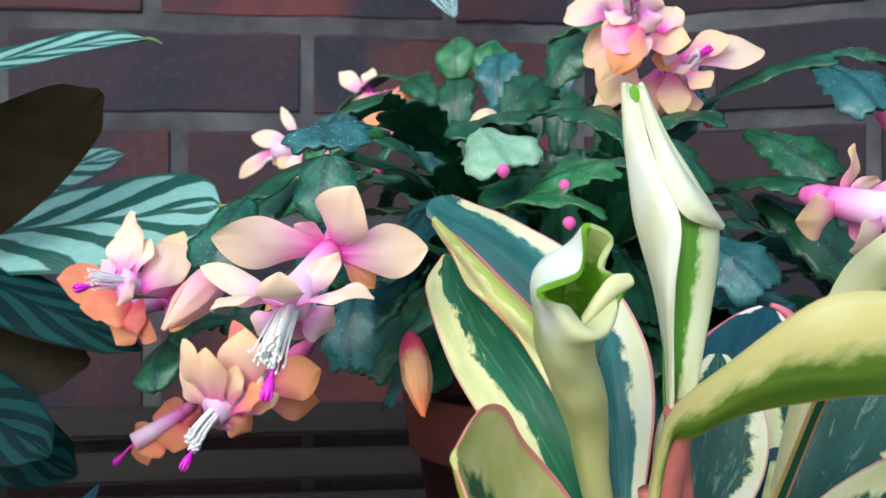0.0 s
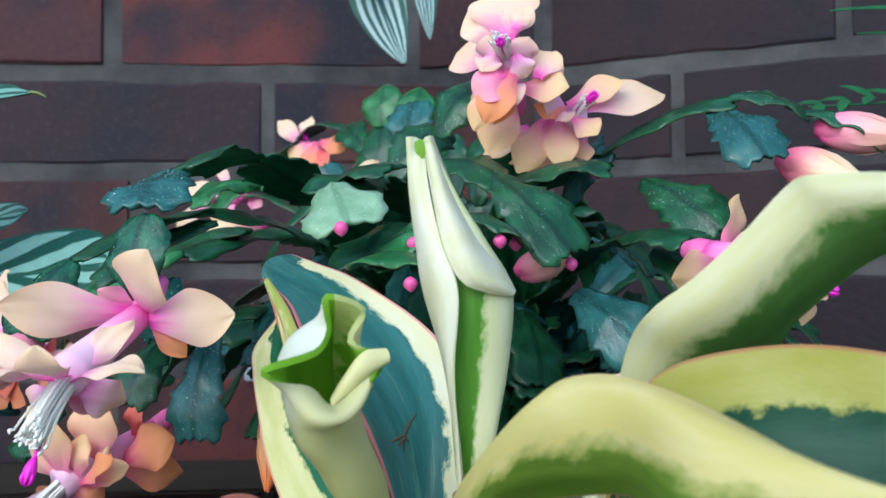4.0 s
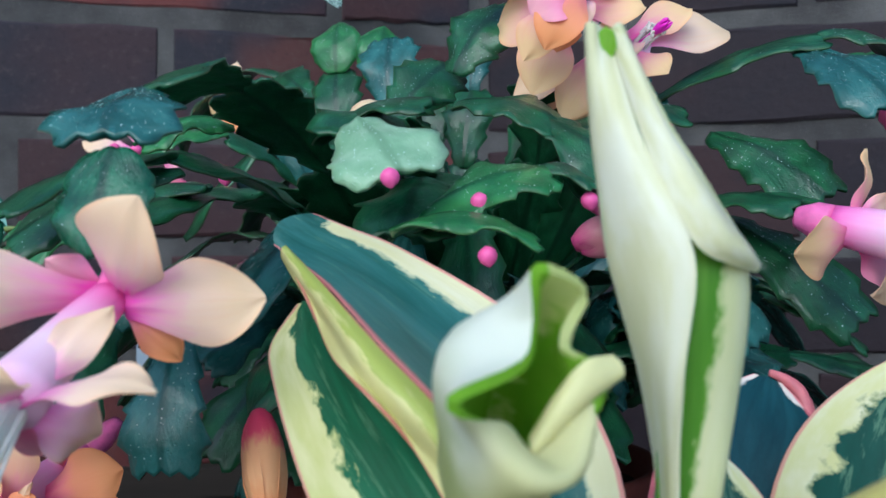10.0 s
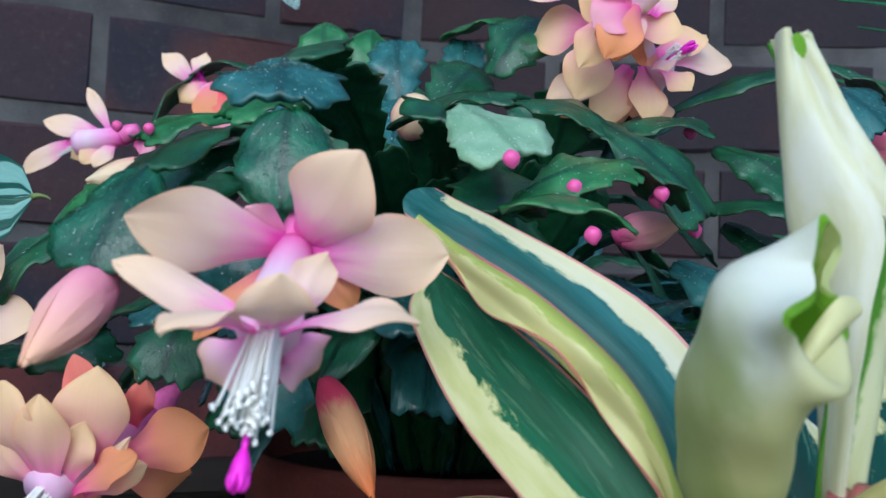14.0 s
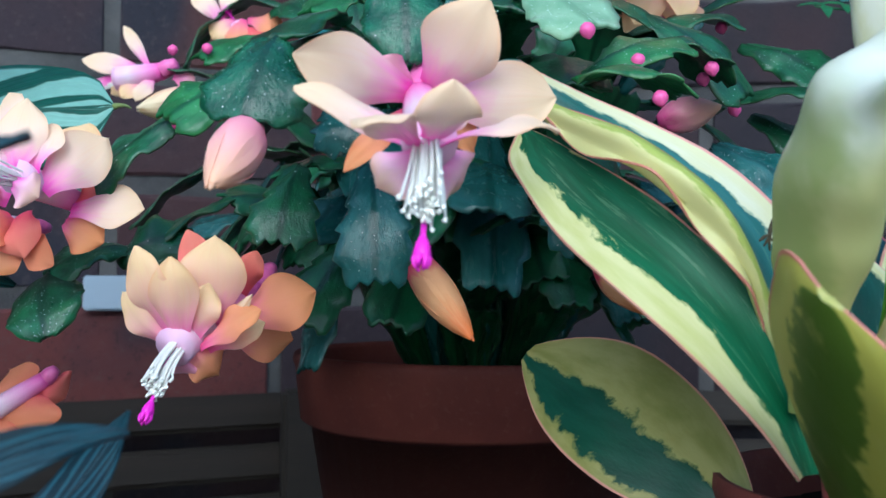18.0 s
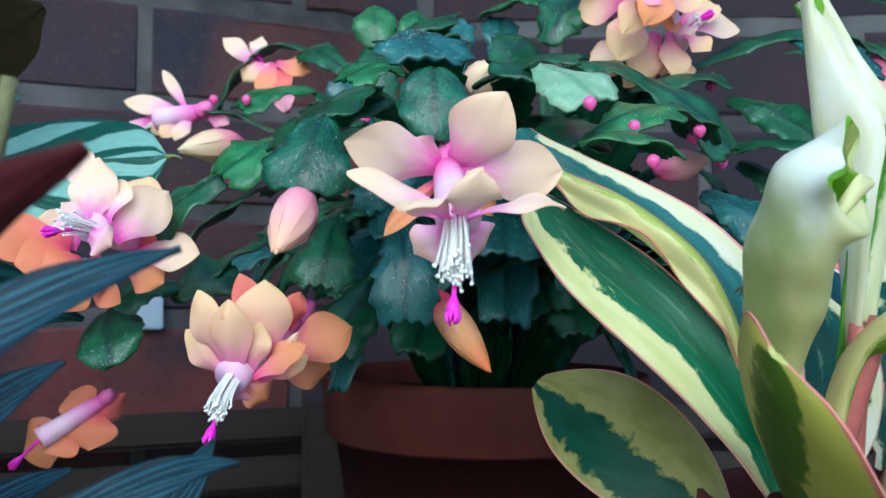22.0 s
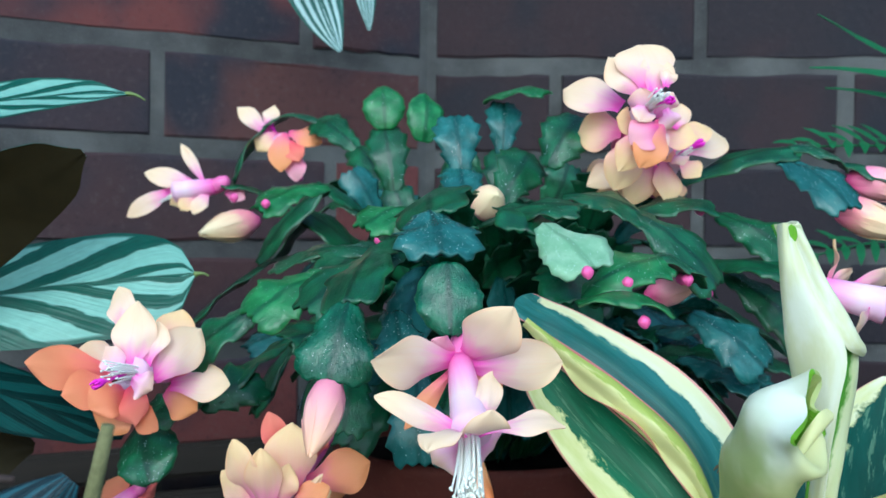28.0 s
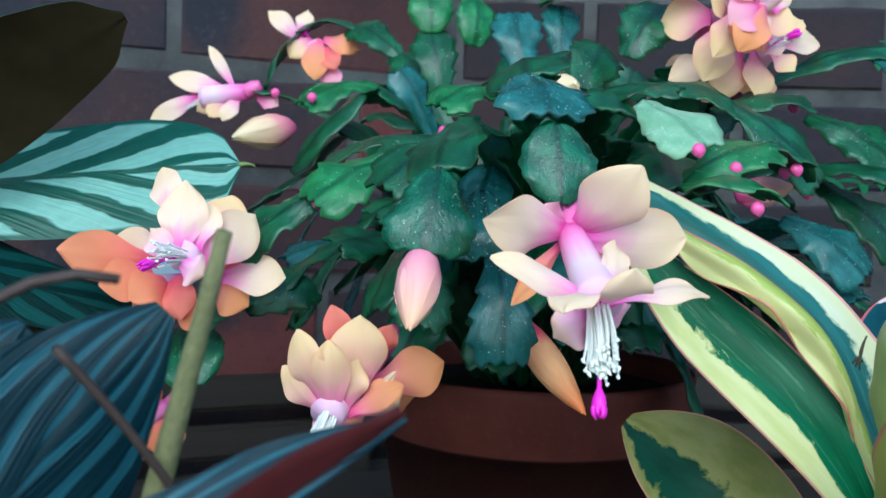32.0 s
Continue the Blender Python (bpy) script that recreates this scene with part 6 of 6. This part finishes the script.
cal_leaf([(-0.28, 0.42, 0.160), (-0.2, 0.401, 0.204), (-0.136, 0.387, 0.243)], 0.048, (0.1, 0.8, 0.6), [CALATHEA, BROWN_UNDER])
cal_leaf([(-0.29, 0.41, 0.150), (-0.21, 0.395, 0.124), (-0.156, 0.385, 0.098)], 0.044, (0.1, -0.8, 0.6), [CALATHEA_SHADED, BROWN_UNDER])
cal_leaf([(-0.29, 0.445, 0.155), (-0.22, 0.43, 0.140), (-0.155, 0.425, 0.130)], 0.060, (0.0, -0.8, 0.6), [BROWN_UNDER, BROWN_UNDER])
cal_leaf([(-0.29, 0.46, 0.12), (-0.23, 0.455, 0.10), (-0.17, 0.45, 0.075)], 0.050, (0.0, -0.8, 0.6), [CALATHEA_SHADED, BROWN_UNDER])
cal_leaf([(-0.28, 0.47, 0.190), (-0.2, 0.46, 0.212), (-0.150, 0.455, 0.224)], 0.026, (0, -0.8, 0.6), [CALATHEA, BROWN_UNDER])

tube("leaf_tail", calathea, [(-0.0955, 0.415, 0.198), (-0.0925, 0.414, 0.1985), (-0.090, 0.413, 0.1975)], [0.0012, 0.0006, 0.0003], STALK, 6, 6)
tube("leaf_tail", calathea, [(-0.122, 0.398, 0.266), (-0.119, 0.3975, 0.266), (-0.115, 0.397, 0.264)], [0.0010, 0.0006, 0.0003], STALK, 6, 6)

# ---- dark stromanthe close to the camera's way ----
stromanthe = thing("stromanthe", (0, 0, 0), "dark blue-green striped plant with maroon leaf undersides", "potted plant")
SP = V((-0.245, 0.20, 0.0))
pot(stromanthe, SP, 0.05, 0.075, 0.018)


def lance(v):
    return max(0.04, math.sin(math.pi * min(1.0, 0.05 + 0.94 * v ** 0.8))) ** 0.8


cal_leaf([(-0.19, 0.200, 0.080), (-0.162, 0.206, 0.128), (-0.130, 0.213, 0.168)], 0.054, (0.55, -0.75, 0.3), [STROMANTHE, MAROON], -25, stromanthe, lance)
cal_leaf([(-0.20, 0.205, 0.100), (-0.172, 0.208, 0.140), (-0.150, 0.212, 0.166)], 0.036, (0.5, -0.8, 0.3), [STROMANTHE, MAROON], -25, stromanthe, lance)
cal_leaf([(-0.185, 0.165, 0.095), (-0.150, 0.157, 0.133), (-0.110, 0.150, 0.165)], 0.026, (-0.3, 0.6, 0.72), [STROMANTHE, MAROON], 30, stromanthe, lance)
cal_leaf([(-0.19, 0.185, 0.105), (-0.142, 0.185, 0.135), (-0.099, 0.185, 0.156)], 0.018, (-0.1, -0.6, 0.8), [STROMANTHE, MAROON], 50, stromanthe, lance)
cal_leaf([(-0.19, 0.215, 0.092), (-0.148, 0.226, 0.117), (-0.117, 0.232, 0.137)], 0.018, (-0.2, -0.7, 0.7), [STROMANTHE, MAROON], 60, stromanthe, lance)
cal_leaf([(-0.19, 0.235, 0.080), (-0.15, 0.25, 0.098), (-0.117, 0.258, 0.113)], 0.016, (-0.2, -0.7, 0.7), [STROMANTHE, MAROON], 60, stromanthe, lance)
cal_leaf([(-0.150, 0.225, 0.060), (-0.108, 0.247, 0.094), (-0.089, 0.251, 0.119)], 0.015, (-0.6, -0.75, 0.2), [STROMANTHE, MAROON], 70, stromanthe, lance)
cal_leaf([(-0.17, 0.19, 0.082), (-0.122, 0.197, 0.112), (-0.089, 0.200, 0.123)], 0.012, (-0.2, -0.6, 0.75), [STROMANTHE, MAROON], 60, stromanthe, lance)
tube("bract_stalk", stromanthe, [(-0.150, 0.214, 0.065), (-0.136, 0.209, 0.120), (-0.123, 0.197, 0.181)], [0.0024, 0.0025, 0.0021, 0.0012], BRACT, 9, 14, "pale green finely hairy stalk")
tube("stalk", stromanthe, [(-0.20, 0.195, 0.10), (-0.165, 0.19, 0.160), (-0.137, 0.186, 0.175)], [0.0010, 0.0007], STALK_DARK, 6)
tube("stalk", stromanthe, [(-0.145, 0.196, 0.165), (-0.135, 0.2, 0.152), (-0.126, 0.204, 0.138)], [0.0007, 0.0007], STALK_DARK, 6)

# ---- trailing tradescantia on the wall ----
trail = thing("tradescantia", (0, 0, 0), "trailing tradescantia with silver-striped leaves hanging before the brick wall", "hanging plant")
TP = V((0.0, 0.665, 0.62))
lathe("pot", trail, [(0.03, 0.0), (0.034, 0.003), (0.045, 0.06), (0.048, 0.075), (0.043, 0.075), (0.038, 0.06)], TERRACOTTA, TP, 32)
lathe("wall_ring", trail, [(0.044, 0.052), (0.052, 0.052), (0.052, 0.056), (0.044, 0.056)], STALK_DARK, TP, 32)
tube("bracket", trail, [TP + V((0, 0.045, 0.054)), TP + V((0, 0.07, 0.054)), TP + V((0, 0.088, 0.054))], [0.002, 0.002], STALK_DARK, 6)
tube("stem", trail, [TP + V((-0.01, -0.03, 0.07)), TP + V((-0.015, -0.05, 0.02)), (-0.012, 0.645, 0.50), (-0.010, 0.650, 0.42)], [0.0016, 0.0014], STALK, 6)
tube("stem", trail, [TP + V((0.01, -0.03, 0.07)), TP + V((0.015, -0.05, 0.02)), (0.018, 0.64, 0.50), (0.020, 0.636, 0.42)], [0.0016, 0.0014], STALK, 6)
for pts, w in (([(-0.022, 0.652, 0.425), (-0.010, 0.645, 0.378), (0.008, 0.638, 0.333)], 0.040), ([(0.012, 0.636, 0.420), (0.020, 0.631, 0.385), (0.025, 0.629, 0.346)], 0.020), ([(-0.012, 0.648, 0.430), (-0.020, 0.630, 0.400), (-0.018, 0.615, 0.378)], 0.024), ([(0.018, 0.637, 0.440), (0.040, 0.625, 0.425), (0.052, 0.615, 0.400)], 0.022)):
    blade("leaf", trail, pts, w, (-0.25, -0.93, 0.2), lance, [ZEBRA, MAROON], -30, None, None, 0.0008, 2, 0.0007, 0.0003, 8, 16)

# ---- fern at the other wall ----
fern = thing("fern", (0, 0, 0), "fern with narrow arching green fronds in a pot on the bench", "potted plant")
FP = V((0.43, 0.45, 0.0))
pot(fern, FP, 0.06, 0.10, 0.022)
rng = random.Random(9)


def frond(pts, width, hint, leaflets):
    p = [V(q) for q in pts]
    root = FP + V((0, 0, 0.088))
    tube("frond_stalk", fern, [root, root.lerp(p[0], 0.6) + V((0, 0, 0.03)), *p], [0.0014, 0.0012, 0.0010, 0.0008, 0.0004], FERN, 6, 24)
    for i in range(leaflets):
        v = (i + 0.5) / leaflets
        c = curve_at(p, v)
        t = (curve_at(p, min(1, v + 0.03)) - curve_at(p, max(0, v - 0.03))).normalized()
        s = t.cross(V(hint)).normalized()
        for sg in (-1, 1):
            e = c + (s * sg + t * 0.75).normalized() * width * (1 - 0.6 * v) + V((0, 0, rng.uniform(-0.004, 0.004)))
            blade("leaflet", fern, [c, c.lerp(e, 0.5) + V((0, 0, 0.001)), e], 0.005, hint, lance, [FERN], 20, None, None, 0, 1, 0.0004, 0, 4, 6)


for pts, w in (([(0.36, 0.452, 0.285), (0.285, 0.456, 0.316), (0.236, 0.461, 0.338)], 0.009), ([(0.36, 0.42, 0.27), (0.28, 0.42, 0.295), (0.203, 0.425, 0.301)], 0.012), ([(0.37, 0.43, 0.26), (0.29, 0.43, 0.285), (0.215, 0.428, 0.292)], 0.010), ([(0.36, 0.40, 0.20), (0.29, 0.39, 0.225), (0.225, 0.385, 0.222)], 0.010)):
    blade("leaf", fern, pts, w, (-0.1, -0.6, 0.8), lance, [FERN], 30, None, None, 0.0005, 2, 0.0005, 0.0002, 6, 16)
    tube("stalk", fern, [FP + V((0, 0, 0.088)), FP.lerp(V(pts[0]), 0.6) + V((0, 0, 0.10)), pts[0]], [0.0014, 0.0009], FERN, 6)
frond([(0.36, 0.44, 0.225), (0.28, 0.435, 0.262), (0.195, 0.43, 0.262)], 0.030, (-0.1, -0.5, 0.85), 16)
frond([(0.37, 0.47, 0.20), (0.30, 0.47, 0.215), (0.215, 0.47, 0.200)], 0.030, (-0.1, -0.5, 0.85), 16)

# ---- a white label low on the wall ----
strip = tagged(box("wall_label", None, (0.030, 0.004, 0.022), (-0.103, 0.7285, 0.132), PLASTIC, 0.0012), "small blank white plastic label on the brick wall", "label")
strip.rotation_euler = (0, 0, radians(7))
brick_wall("wall_left", 7.0, -1, 1.3, (0.098, 0.207), 0.80, "old purple-brown and red brick wall with pale mortar")
brick_wall("wall_right", -22.0, 1, 1.1, (0.212, 0.100), 0.80, "old purple-brown brick wall with pale mortar, darkened as if in shade")
